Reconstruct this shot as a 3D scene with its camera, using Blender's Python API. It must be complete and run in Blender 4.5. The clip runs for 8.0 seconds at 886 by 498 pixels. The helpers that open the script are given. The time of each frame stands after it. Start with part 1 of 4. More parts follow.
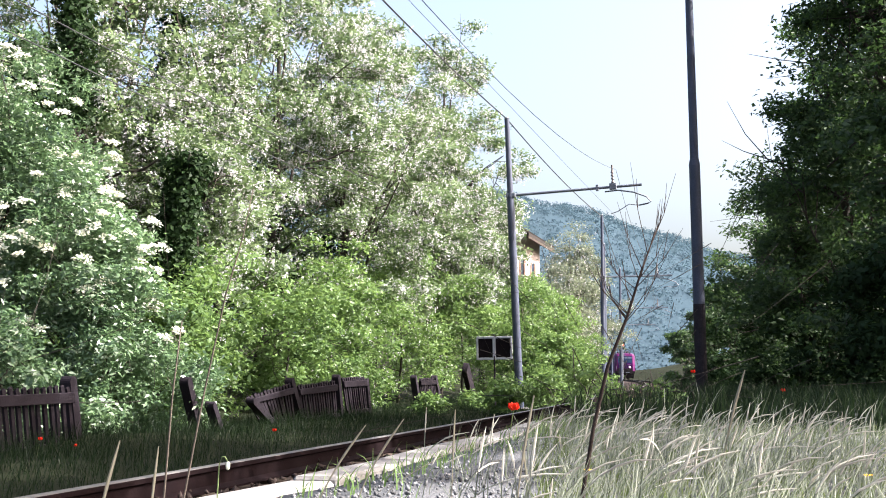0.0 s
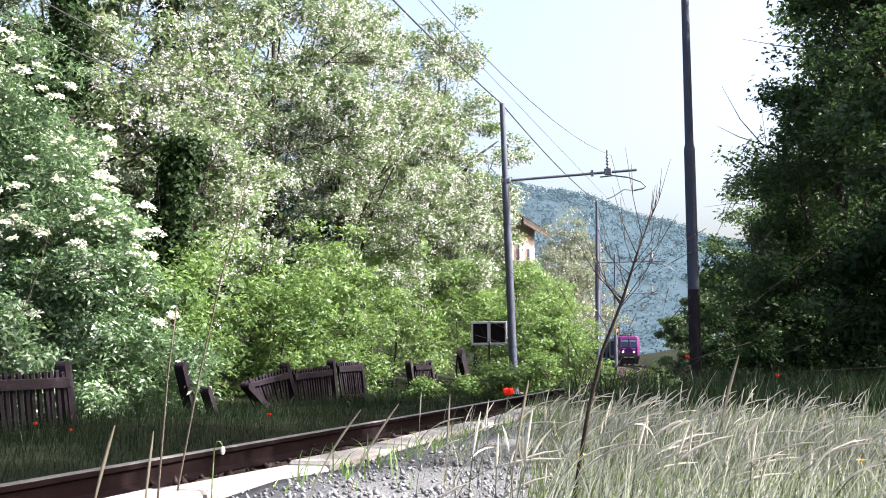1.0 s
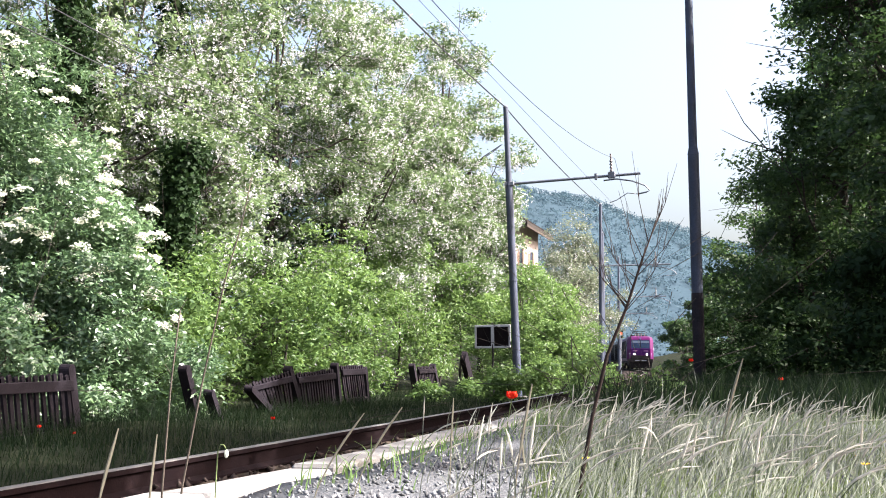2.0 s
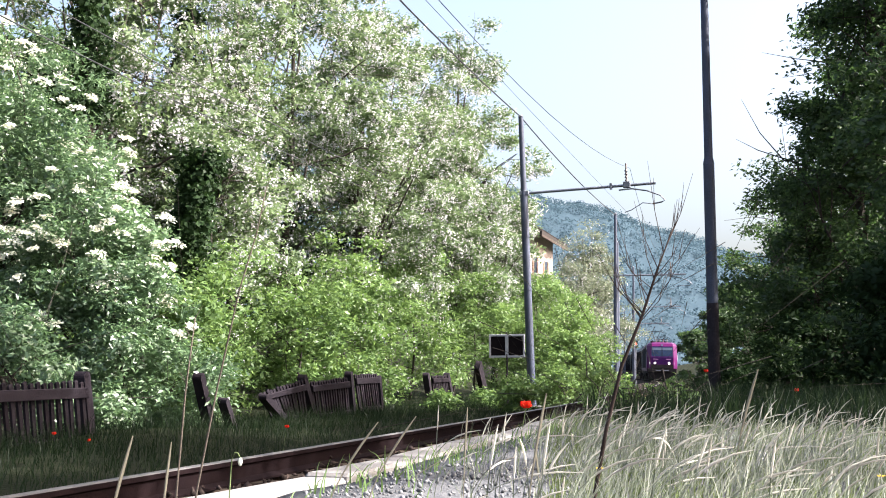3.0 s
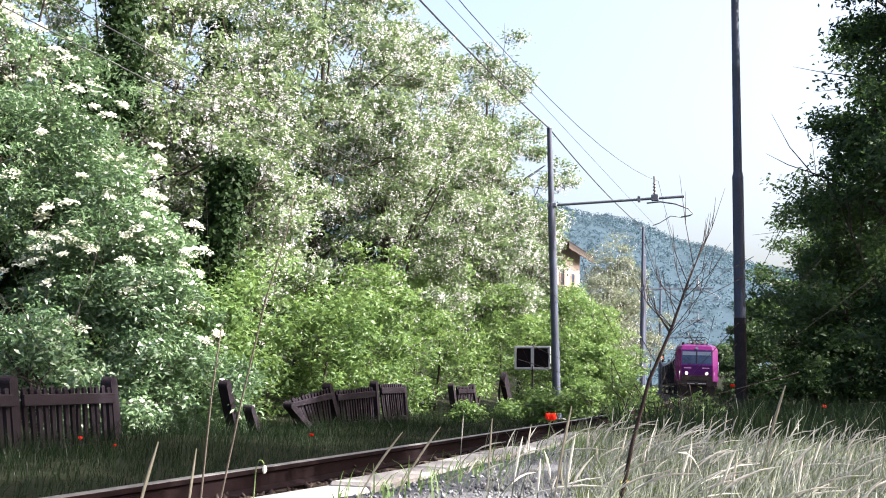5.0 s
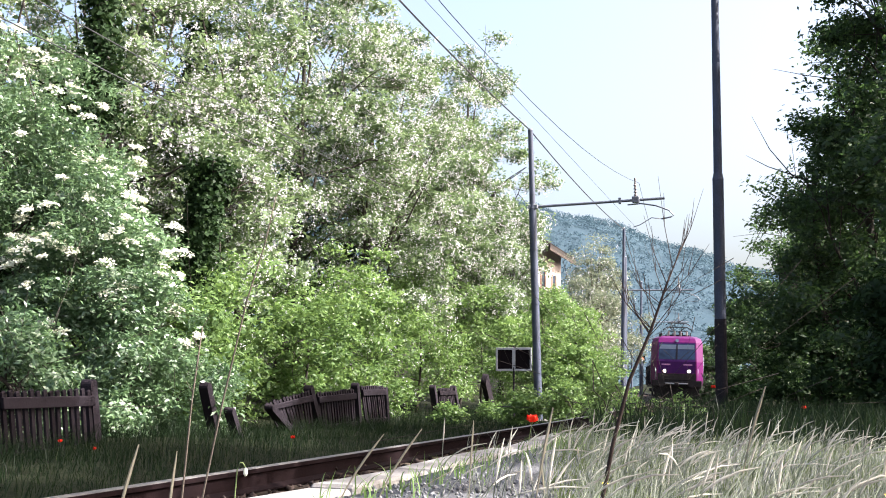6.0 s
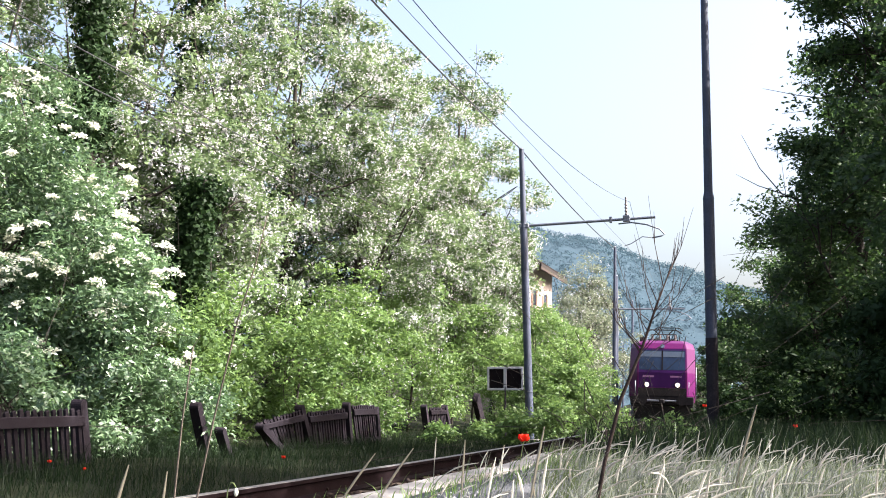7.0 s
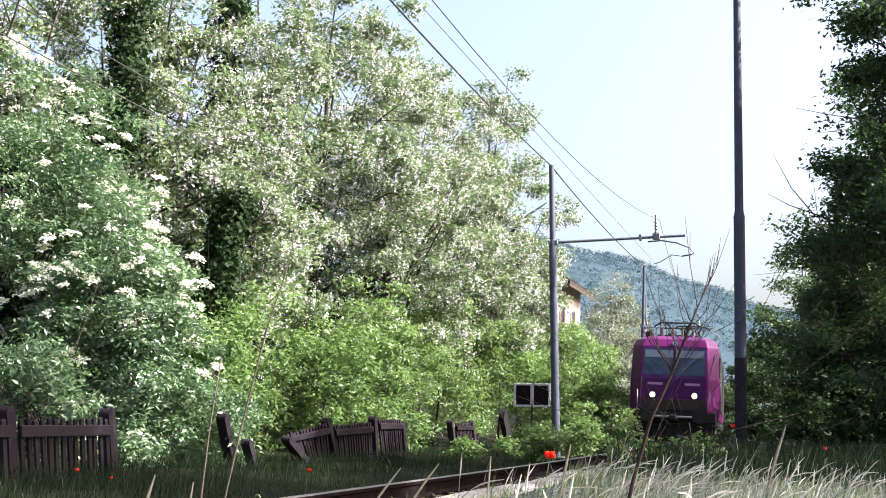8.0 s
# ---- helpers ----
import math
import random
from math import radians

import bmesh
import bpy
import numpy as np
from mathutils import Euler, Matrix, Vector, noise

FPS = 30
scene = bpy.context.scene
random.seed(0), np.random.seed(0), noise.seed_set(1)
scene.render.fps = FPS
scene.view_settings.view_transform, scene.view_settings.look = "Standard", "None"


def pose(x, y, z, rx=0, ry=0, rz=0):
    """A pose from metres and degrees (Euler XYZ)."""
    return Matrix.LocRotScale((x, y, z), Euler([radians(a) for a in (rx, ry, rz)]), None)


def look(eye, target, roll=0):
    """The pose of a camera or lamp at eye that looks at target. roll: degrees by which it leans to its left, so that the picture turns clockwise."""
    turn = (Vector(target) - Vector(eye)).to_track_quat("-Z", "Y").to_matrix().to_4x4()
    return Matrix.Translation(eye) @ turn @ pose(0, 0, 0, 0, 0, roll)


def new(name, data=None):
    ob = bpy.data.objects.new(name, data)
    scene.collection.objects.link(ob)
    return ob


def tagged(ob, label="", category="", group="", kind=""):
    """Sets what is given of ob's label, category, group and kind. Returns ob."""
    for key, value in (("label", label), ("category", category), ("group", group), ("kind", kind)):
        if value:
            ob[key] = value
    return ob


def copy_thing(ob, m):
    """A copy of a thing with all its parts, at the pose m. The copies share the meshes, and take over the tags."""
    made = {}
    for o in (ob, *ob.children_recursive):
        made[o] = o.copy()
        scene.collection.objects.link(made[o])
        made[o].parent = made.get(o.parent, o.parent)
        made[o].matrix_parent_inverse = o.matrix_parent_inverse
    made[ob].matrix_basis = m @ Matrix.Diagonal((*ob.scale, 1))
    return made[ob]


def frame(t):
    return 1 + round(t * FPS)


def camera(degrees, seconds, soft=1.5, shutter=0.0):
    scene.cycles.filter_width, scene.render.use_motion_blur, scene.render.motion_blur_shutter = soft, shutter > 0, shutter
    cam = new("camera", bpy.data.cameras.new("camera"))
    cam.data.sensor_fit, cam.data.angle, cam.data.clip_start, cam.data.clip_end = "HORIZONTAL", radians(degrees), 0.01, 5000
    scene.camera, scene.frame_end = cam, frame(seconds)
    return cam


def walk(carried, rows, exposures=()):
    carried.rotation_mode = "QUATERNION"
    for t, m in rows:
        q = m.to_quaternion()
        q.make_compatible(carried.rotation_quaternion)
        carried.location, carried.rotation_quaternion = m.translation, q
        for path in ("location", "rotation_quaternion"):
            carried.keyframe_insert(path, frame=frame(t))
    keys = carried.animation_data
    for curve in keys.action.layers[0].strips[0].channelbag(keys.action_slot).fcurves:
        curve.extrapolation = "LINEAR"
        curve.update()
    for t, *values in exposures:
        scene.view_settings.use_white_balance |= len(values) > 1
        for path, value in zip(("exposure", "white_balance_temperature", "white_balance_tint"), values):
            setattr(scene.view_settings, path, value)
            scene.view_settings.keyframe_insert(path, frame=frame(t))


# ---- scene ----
cam = camera(40.0, 8.0, soft=1.0)
EYE = 0.665
# seconds, yaw, pitch, roll: the camera is held low over the platform and only turns
TURNS = [
    (0.0, 14.722, 5.80, -0.700), (0.5, 14.478, 5.314, -0.653), (1.0, 14.478, 5.106, -0.729),
    (2.5, 14.919, 5.430, -0.887), (3.0, 15.306, 5.678, -1.075), (3.5, 15.397, 6.022, -1.099),
    (4.0, 15.485, 6.059, -1.295), (4.5, 16.683, 6.148, -1.956), (6.0, 15.614, 6.257, -1.812),
    (6.5, 15.360, 6.672, -1.662), (7.0, 15.208, 7.168, -1.714), (7.5, 15.978, 7.072, -2.390),
    (8.0, 16.437, 7.834, -2.717),
]
walk(cam, [(t, pose(0, 0, EYE, 90 + pitch, roll, yaw)) for t, yaw, pitch, roll in TURNS])

# ---------------------------------------------------------------- light
SUN_AZ, SUN_EL = 82.0, 41.0          # degrees from +y towards +x, and above the horizon
world = bpy.data.worlds.new("world")
scene.world = world
world.use_nodes = True
wn = world.node_tree.nodes
sky = wn.new("ShaderNodeTexSky")
sky.sky_type, sky.sun_disc = "NISHITA", False
sky.sun_elevation, sky.sun_rotation = radians(SUN_EL), radians(SUN_AZ)
sky.air_density, sky.dust_density, sky.ozone_density = 0.8, 7.5, 0.3
wn["Background"].inputs["Strength"].default_value = 0.138
world.node_tree.links.new(sky.outputs[0], wn["Background"].inputs["Color"])
sun = new("sun", bpy.data.lights.new("sun", "SUN"))
sun.data.energy, sun.data.angle, sun.data.color = 4.7, radians(0.5), (1.0, 0.975, 0.94)
_sd = Vector((math.sin(radians(SUN_AZ)) * math.cos(radians(SUN_EL)), math.cos(radians(SUN_AZ)) * math.cos(radians(SUN_EL)), math.sin(radians(SUN_EL))))
sun.matrix_world = look(_sd * 60, (0, 0, 0))
scene.view_settings.exposure = 2.0


# ---------------------------------------------------------------- materials
def mat(name, color, rough=0.8, metal=0.0, var=0.25, scale=4.0, fine=60.0, bump=0.3, bump_d=0.01, second=None, island=False, spec=0.3, emit=None, obj_random=False):
    """Principled surface with variation at a coarse and a fine scale, and relief."""
    m = bpy.data.materials.new(name)
    m.use_nodes = True
    nt = m.node_tree
    nd, ln = nt.nodes, nt.links
    b = nd["Principled BSDF"]
    b.inputs["Roughness"].default_value = rough
    b.inputs["Metallic"].default_value = metal
    b.inputs["Specular IOR Level"].default_value = spec
    tc = nd.new("ShaderNodeTexCoord")
    n1 = nd.new("ShaderNodeTexNoise")
    n1.inputs["Scale"].default_value, n1.inputs["Detail"].default_value = scale, 5
    n2 = nd.new("ShaderNodeTexNoise")
    n2.inputs["Scale"].default_value, n2.inputs["Detail"].default_value = fine, 4
    for n in (n1, n2):
        ln.new(tc.outputs["Object"], n.inputs["Vector"])
    ramp = nd.new("ShaderNodeValToRGB")
    c2 = second or tuple(c * (1 - var) for c in color)
    c1 = color if second else tuple(min(1, c * (1 + var)) for c in color)
    ramp.color_ramp.elements[0].position, ramp.color_ramp.elements[1].position = 0.32, 0.68
    ramp.color_ramp.elements[0].color, ramp.color_ramp.elements[1].color = (*c2, 1), (*c1, 1)
    mixf = nd.new("ShaderNodeMath")
    mixf.operation = "MULTIPLY_ADD"
    mixf.inputs[1].default_value = 0.45
    ln.new(n2.outputs["Fac"], mixf.inputs[0])
    half = nd.new("ShaderNodeMath")
    half.operation = "MULTIPLY"
    half.inputs[1].default_value = 0.55
    ln.new(n1.outputs["Fac"], half.inputs[0])
    ln.new(half.outputs[0], mixf.inputs[2])
    fac = mixf.outputs[0]
    if island or obj_random:
        g = nd.new("ShaderNodeNewGeometry" if island else "ShaderNodeObjectInfo")
        mm = nd.new("ShaderNodeMath")
        mm.operation = "MULTIPLY_ADD"
        mm.inputs[1].default_value, mm.inputs[2].default_value = 0.5, -0.25
        ln.new(g.outputs["Random Per Island" if island else "Random"], mm.inputs[0])
        ad = nd.new("ShaderNodeMath")
        ln.new(fac, ad.inputs[0])
        ln.new(mm.outputs[0], ad.inputs[1])
        fac = ad.outputs[0]
    ln.new(fac, ramp.inputs["Fac"])
    ln.new(ramp.outputs["Color"], b.inputs["Base Color"])
    bp = nd.new("ShaderNodeBump")
    bp.inputs["Strength"].default_value, bp.inputs["Distance"].default_value = bump, bump_d
    ln.new(n2.outputs["Fac"], bp.inputs["Height"])
    ln.new(bp.outputs["Normal"], b.inputs["Normal"])
    if emit:
        b.inputs["Emission Color"].default_value, b.inputs["Emission Strength"].default_value = (*emit[0], 1), emit[1]
    return m


def leaf_mat(name, c_dark, c_light, through_light=0.45, gloss=0.12, rough=0.45):
    """Thin leaf: diffuse, light passing through, and a waxy sheen; each leaf has its own tint."""
    m = bpy.data.materials.new(name)
    m.use_nodes = True
    nd, ln = m.node_tree.nodes, m.node_tree.links
    nd.remove(nd["Principled BSDF"])
    g = nd.new("ShaderNodeNewGeometry")
    tc = nd.new("ShaderNodeTexCoord")
    n1 = nd.new("ShaderNodeTexNoise")
    n1.inputs["Scale"].default_value = 0.7
    ln.new(tc.outputs["Object"], n1.inputs["Vector"])
    ad = nd.new("ShaderNodeMath")
    ad.operation = "MULTIPLY_ADD"
    ad.inputs[1].default_value = 0.6
    ln.new(g.outputs["Random Per Island"], ad.inputs[0])
    k = nd.new("ShaderNodeMath")
    k.operation = "MULTIPLY_ADD"
    k.inputs[1].default_value, k.inputs[2].default_value = 0.9, -0.25
    ln.new(n1.outputs["Fac"], k.inputs[0])
    ln.new(k.outputs[0], ad.inputs[2])
    r = nd.new("ShaderNodeValToRGB")
    r.color_ramp.elements[0].color, r.color_ramp.elements[1].color = (*c_dark, 1), (*c_light, 1)
    ln.new(ad.outputs[0], r.inputs["Fac"])
    d, t, gl = nd.new("ShaderNodeBsdfDiffuse"), nd.new("ShaderNodeBsdfTranslucent"), nd.new("ShaderNodeBsdfGlossy")
    gl.inputs["Roughness"].default_value = rough
    hs = nd.new("ShaderNodeHueSaturation")
    hs.inputs["Hue"].default_value, hs.inputs["Saturation"].default_value, hs.inputs["Value"].default_value = 0.485, 1.1, 1.5
    ln.new(r.outputs["Color"], d.inputs["Color"])
    ln.new(r.outputs["Color"], hs.inputs["Color"])
    ln.new(hs.outputs["Color"], t.inputs["Color"])
    m1, m2 = nd.new("ShaderNodeMixShader"), nd.new("ShaderNodeMixShader")
    m1.inputs[0].default_value, m2.inputs[0].default_value = through_light, gloss
    ln.new(d.outputs[0], m1.inputs[1])
    ln.new(t.outputs[0], m1.inputs[2])
    ln.new(m1.outputs[0], m2.inputs[1])
    ln.new(gl.outputs[0], m2.inputs[2])
    ln.new(m2.outputs[0], nd["Material Output"].inputs["Surface"])
    return m


M_ROBINIA = leaf_mat("robinia_leaf", (0.042, 0.074, 0.030), (0.168, 0.226, 0.116), 0.36, 0.02)
M_BLOSSOM = leaf_mat("blossom", (0.46, 0.44, 0.47), (0.80, 0.77, 0.81), 0.3, 0.01)
M_ELDER = leaf_mat("elder_leaf", (0.024, 0.058, 0.025), (0.155, 0.245, 0.118), 0.36, 0.07, 0.4)
M_UMBEL = leaf_mat("elder_flower", (0.55, 0.55, 0.45), (0.78, 0.78, 0.68), 0.25, 0.02)
M_SHRUB = leaf_mat("shrub_leaf", (0.042, 0.085, 0.022), (0.17, 0.26, 0.095), 0.40, 0.02)
# darkened leaf for the backlit bank trees, their shade painted in
M_SHADELEAF = leaf_mat("shade_dark_leaf", (0.011, 0.026, 0.009), (0.058, 0.104, 0.038), 0.48, 0.03, 0.5)
# ivy, and also the near-black leaf that paints deep shade on bushes and understorey
M_IVYSHADE = leaf_mat("ivy_and_shade_leaf", (0.008, 0.02, 0.007), (0.028, 0.054, 0.019), 0.2, 0.012, 0.6)
M_PALELEAF = leaf_mat("pale_leaf", (0.07, 0.09, 0.055), (0.20, 0.22, 0.16), 0.4, 0.02)
# darker than live grass: the shade on verge and bank is in this green
M_GRASS = leaf_mat("shaded_green_grass", (0.006, 0.0125, 0.006), (0.017, 0.030, 0.012), 0.35, 0.01)
M_DRY = leaf_mat("dry_grass", (0.030, 0.048, 0.020), (0.36, 0.375, 0.32), 0.42, 0.02)
M_SHORT = leaf_mat("short_grass", (0.035, 0.055, 0.018), (0.13, 0.165, 0.07), 0.4, 0.02)
M_SEED = leaf_mat("seed_head", (0.28, 0.26, 0.22), (0.65, 0.63, 0.57), 0.35, 0.03)
M_SPIKE = leaf_mat("grass_spike", (0.17, 0.15, 0.11), (0.40, 0.37, 0.29), 0.3, 0.02)
M_POPPY = leaf_mat("poppy_petal", (0.55, 0.018, 0.004), (0.8, 0.05, 0.008), 0.4, 0.02)
M_YELLOW = leaf_mat("yellow_petal", (0.7, 0.5, 0.02), (0.85, 0.65, 0.05), 0.4, 0.05)
M_BARK = mat("bark", (0.038, 0.031, 0.026), 0.9, var=0.45, scale=6, fine=40, bump=0.8, bump_d=0.03)
M_TWIG = mat("dry_stem", (0.03, 0.022, 0.02), 0.85, var=0.4, scale=20, fine=200, spec=0.05)
M_STALK = mat("stalk", (0.075, 0.06, 0.048), 0.8, var=0.3, scale=20, fine=200)
M_GREENSTALK = mat("green_stalk", (0.12, 0.16, 0.06), 0.7, var=0.3, scale=20, fine=200)
M_BUD = mat("poppy_bud", (0.55, 0.56, 0.45), 0.7, var=0.15, scale=40, fine=300)
# soil lowered together with the grass, so the verge's shade is in it
M_SOIL = mat("shaded_soil", (0.018, 0.020, 0.011), 0.95, second=(0.010, 0.013, 0.007), scale=0.6, fine=14, bump=0.8, bump_d=0.05, spec=0.05)
M_GRAVEL = mat("gravel_surface", (0.105, 0.105, 0.112), 0.95, var=0.35, scale=2.2, fine=70, bump=0.9, bump_d=0.02)
M_STONE = mat("gravel_stone", (0.14, 0.14, 0.148), 0.9, var=0.5, scale=6, fine=90, island=True)
M_BALLAST = mat("ballast_stone", (0.04, 0.030, 0.027), 0.95, var=0.5, scale=5, fine=60, island=True, spec=0.05)
M_CONCRETE = mat("pale_concrete", (0.19, 0.178, 0.172), 0.9, var=0.22, scale=3, fine=55, bump=0.6, bump_d=0.01)
# far darker than bare concrete: the shade on the fence is in it
M_FENCE = mat("shaded_weathered_concrete", (0.025, 0.0205, 0.026), 0.92, second=(0.014, 0.011, 0.014), scale=3.5, fine=45, bump=0.7, bump_d=0.012, obj_random=True, spec=0.05)
# rust lowered to near black, with the shade on the rail sides included
M_RAIL = mat("shaded_rail_rust", (0.012, 0.0065, 0.007), 0.9, 0.0, second=(0.007, 0.004, 0.005), scale=5, fine=70, spec=0.05)
M_RAILTOP = mat("worn_rail_top", (0.13, 0.12, 0.115), 0.6, 0.4, var=0.2, scale=8, fine=80, bump=0.1)
M_SLEEPER = mat("sleeper_wood", (0.085, 0.065, 0.05), 0.9, var=0.4, scale=6, fine=50, obj_random=True, spec=0.05)
M_POLE = mat("pole_paint", (0.062, 0.074, 0.118), 0.6, 0.0, second=(0.034, 0.038, 0.055), scale=2.5, fine=40, bump=0.2)
# dark sign post metal, also the painted shade round the platform pole's foot
M_POLEDARK = mat("dark_post_and_foot_shade", (0.028, 0.024, 0.028), 0.8, var=0.4, scale=3, fine=30, spec=0.05)
M_WIRE = mat("wire", (0.05, 0.05, 0.055), 0.6, 0.5, var=0.2)
M_STEEL = mat("galvanised_steel", (0.16, 0.17, 0.2), 0.5, 0.6, var=0.3, scale=6)
M_INSUL = mat("insulator", (0.12, 0.10, 0.10), 0.3, 0.0, var=0.2)
M_SIGNBLACK = mat("sign_black", (0.008, 0.006, 0.007), 0.9, var=0.3, spec=0.05)
M_SIGNWHITE = mat("sign_white", (0.36, 0.36, 0.39), 0.6, var=0.2)
M_PLASTER = mat("plaster", (0.20, 0.19, 0.14), 0.9, var=0.18, scale=1.2, fine=25)
M_PINK = mat("pink_plaster", (0.52, 0.43, 0.41), 0.9, var=0.12, scale=1.2, fine=25)
# tile colour lowered to carry the shade seen beneath the eaves
M_ROOF = mat("roof_tile", (0.024, 0.017, 0.015), 0.9, var=0.4, scale=3, fine=20, obj_random=True)
M_WOODDARK = mat("eaves_wood", (0.05, 0.035, 0.028), 0.8, var=0.3)
M_SHUTTER = mat("shutter", (0.16, 0.10, 0.07), 0.7, var=0.2)
M_MAGENTA = mat("magenta_paint", (0.072, 0.006, 0.060), 0.35, var=0.12, scale=1.2, fine=10, bump=0.05, spec=0.15)
# the magenta body as it looks in shade, for plates on the front
M_FRONTSHADE = mat("front_shade_purple", (0.030, 0.006, 0.056), 0.35, var=0.12, scale=1.2, fine=10, bump=0.05, spec=0.1)
M_GLASS = mat("cab_glass", (0.012, 0.022, 0.05), 0.15, var=0.3, scale=1, fine=4, bump=0.0, spec=0.3)
M_BLIND = mat("sun_blind", (0.05, 0.068, 0.11), 0.6, var=0.1)
M_UNDER = mat("bogie_grime", (0.02, 0.018, 0.02), 0.8, var=0.4, spec=0.05)
M_GREY = mat("grey_wagon", (0.10, 0.11, 0.11), 0.7, var=0.3)
M_BARS = mat("pale_lettering", (0.22, 0.10, 0.22), 0.5, var=0.1)
M_HEAD = mat("headlamp", (1.0, 0.9, 0.7), 0.3, var=0.0, emit=((1.0, 0.82, 0.55), 40.0))
M_REDLIGHT = mat("signal_red", (0.8, 0.05, 0.02), 0.4, var=0.0, emit=((1.0, 0.03, 0.012), 3.0))
# pale blue tint puts the haze of distance into the forest colour
M_HILL = leaf_mat("hazed_hill_forest", (0.050, 0.078, 0.104), (0.074, 0.106, 0.130), 0.30, 0.0)


# ---------------------------------------------------------------- mesh helpers
def mesh_ob(name, verts, faces, material, parent=None, label="", smooth=False):
    me = bpy.data.meshes.new(name)
    v = np.asarray(verts, dtype=np.float32).reshape(-1, 3)
    if isinstance(faces, np.ndarray):
        k = faces.shape[1]
        me.vertices.add(len(v))
        me.vertices.foreach_set("co", v.ravel())
        me.loops.add(faces.size)
        me.loops.foreach_set("vertex_index", faces.astype(np.int32).ravel())
        me.polygons.add(len(faces))
        me.polygons.foreach_set("loop_start", np.arange(0, faces.size, k, dtype=np.int32))
        me.update(calc_edges=True)
    else:
        me.from_pydata([tuple(map(float, p)) for p in v], [], faces)
    me.materials.append(material)
    if smooth:
        me.polygons.foreach_set("use_smooth", [True] * len(me.polygons))
    ob = new(name, me)
    ob.parent = parent
    if label:
        tagged(ob, label)
    return ob


def part(name, bm, material, parent, label=""):
    me = bpy.data.meshes.new(name)
    bm.to_mesh(me)
    bm.free()
    me.materials.append(material)
    ob = new(name, me)
    ob.parent = parent
    if label:
        tagged(ob, label)
    return ob


def thing(name, m, label, category, group="", kind=""):
    ob = new(name)
    ob.matrix_world = m
    return tagged(ob, label, category, group, kind)


def box(x0, x1, y0, y1, z0, z1, bevel=0.0, segs=1):
    bm = bmesh.new()
    bmesh.ops.create_cube(bm, size=1, matrix=Matrix.Translation(((x0 + x1) / 2, (y0 + y1) / 2, (z0 + z1) / 2)) @ Matrix.Diagonal((x1 - x0, y1 - y0, z1 - z0, 1)))
    if bevel:
        bmesh.ops.bevel(bm, geom=bm.edges[:], offset=bevel, segments=segs, affect="EDGES")
    return bm


def cyl(r0, r1, h, m=Matrix(), seg=12, bevel=0.0):
    bm = bmesh.new()
    bmesh.ops.create_cone(bm, cap_ends=True, segments=seg, radius1=r0, radius2=r1, depth=h, matrix=m @ Matrix.Translation((0, 0, h / 2)))
    return bm


def tube(points, radii, sides=6):
    """A tube along points; returns vertices and faces."""
    pts = [Vector(p) for p in points]
    if isinstance(radii, (int, float)):
        radii = [radii] * len(pts)
    v, f = [], []
    for i, p in enumerate(pts):
        d = (pts[min(i + 1, len(pts) - 1)] - pts[max(i - 1, 0)]).normalized()
        a = d.cross(Vector((0, 0, 1)) if abs(d.z) < 0.9 else Vector((1, 0, 0))).normalized()
        b = d.cross(a)
        for k in range(sides):
            w = 2 * math.pi * k / sides
            v.append(p + (a * math.cos(w) + b * math.sin(w)) * radii[i])
    for i in range(len(pts) - 1):
        for k in range(sides):
            k2 = (k + 1) % sides
            f.append((i * sides + k, i * sides + k2, (i + 1) * sides + k2, (i + 1) * sides + k))
    f.append(tuple(range(sides - 1, -1, -1)))
    f.append(tuple((len(pts) - 1) * sides + k for k in range(sides)))
    return v, f


def join(bits):
    v, f = [], []
    for bv, bf in bits:
        o = len(v)
        v += list(bv)
        f += [tuple(i + o for i in face) for face in bf]
    return v, f


def tube_part(name, points, radii, material, parent, sides=6, label=""):
    v, f = tube(points, radii, sides)
    return mesh_ob(name, v, f, material, parent, label, smooth=sides > 5)


def unit(a):
    return a / np.maximum(np.linalg.norm(a, axis=1, keepdims=True), 1e-6)


def leaves(rng, centres, per, spread, size, up=0.5, droop=0.3, flat=0.55, out=None):
    """Pointed folded leaves scattered round the centres; returns vertices and quads."""
    n = len(centres) * per
    c = np.repeat(centres, per, axis=0) + rng.normal(0, 1, (n, 3)) * np.array(spread)
    d = unit(rng.normal(0, 1, (n, 3)) * (1, 1, 0.5) - np.array([0, 0, droop]))
    nn = rng.normal(0, 1 if out is None else 0.6, (n, 3)) + np.array([0, 0, up])
    if out is not None:
        nn += np.repeat(out, per, axis=0)
    nn = unit(nn)
    side = unit(np.cross(d, nn))
    nn = np.cross(side, d)
    ln = (size * rng.uniform(0.6, 1.35, (n, 1)))
    w = ln * flat * rng.uniform(0.75, 1.2, (n, 1))
    v = np.empty((n, 4, 3))
    v[:, 0] = c
    v[:, 1] = c + d * ln * 0.45 + side * w * 0.5 + nn * w * 0.12
    v[:, 2] = c + d * ln - nn * ln * 0.08
    v[:, 3] = c + d * ln * 0.45 - side * w * 0.5 + nn * w * 0.12
    return v.reshape(-1, 3), np.arange(n * 4).reshape(-1, 4)


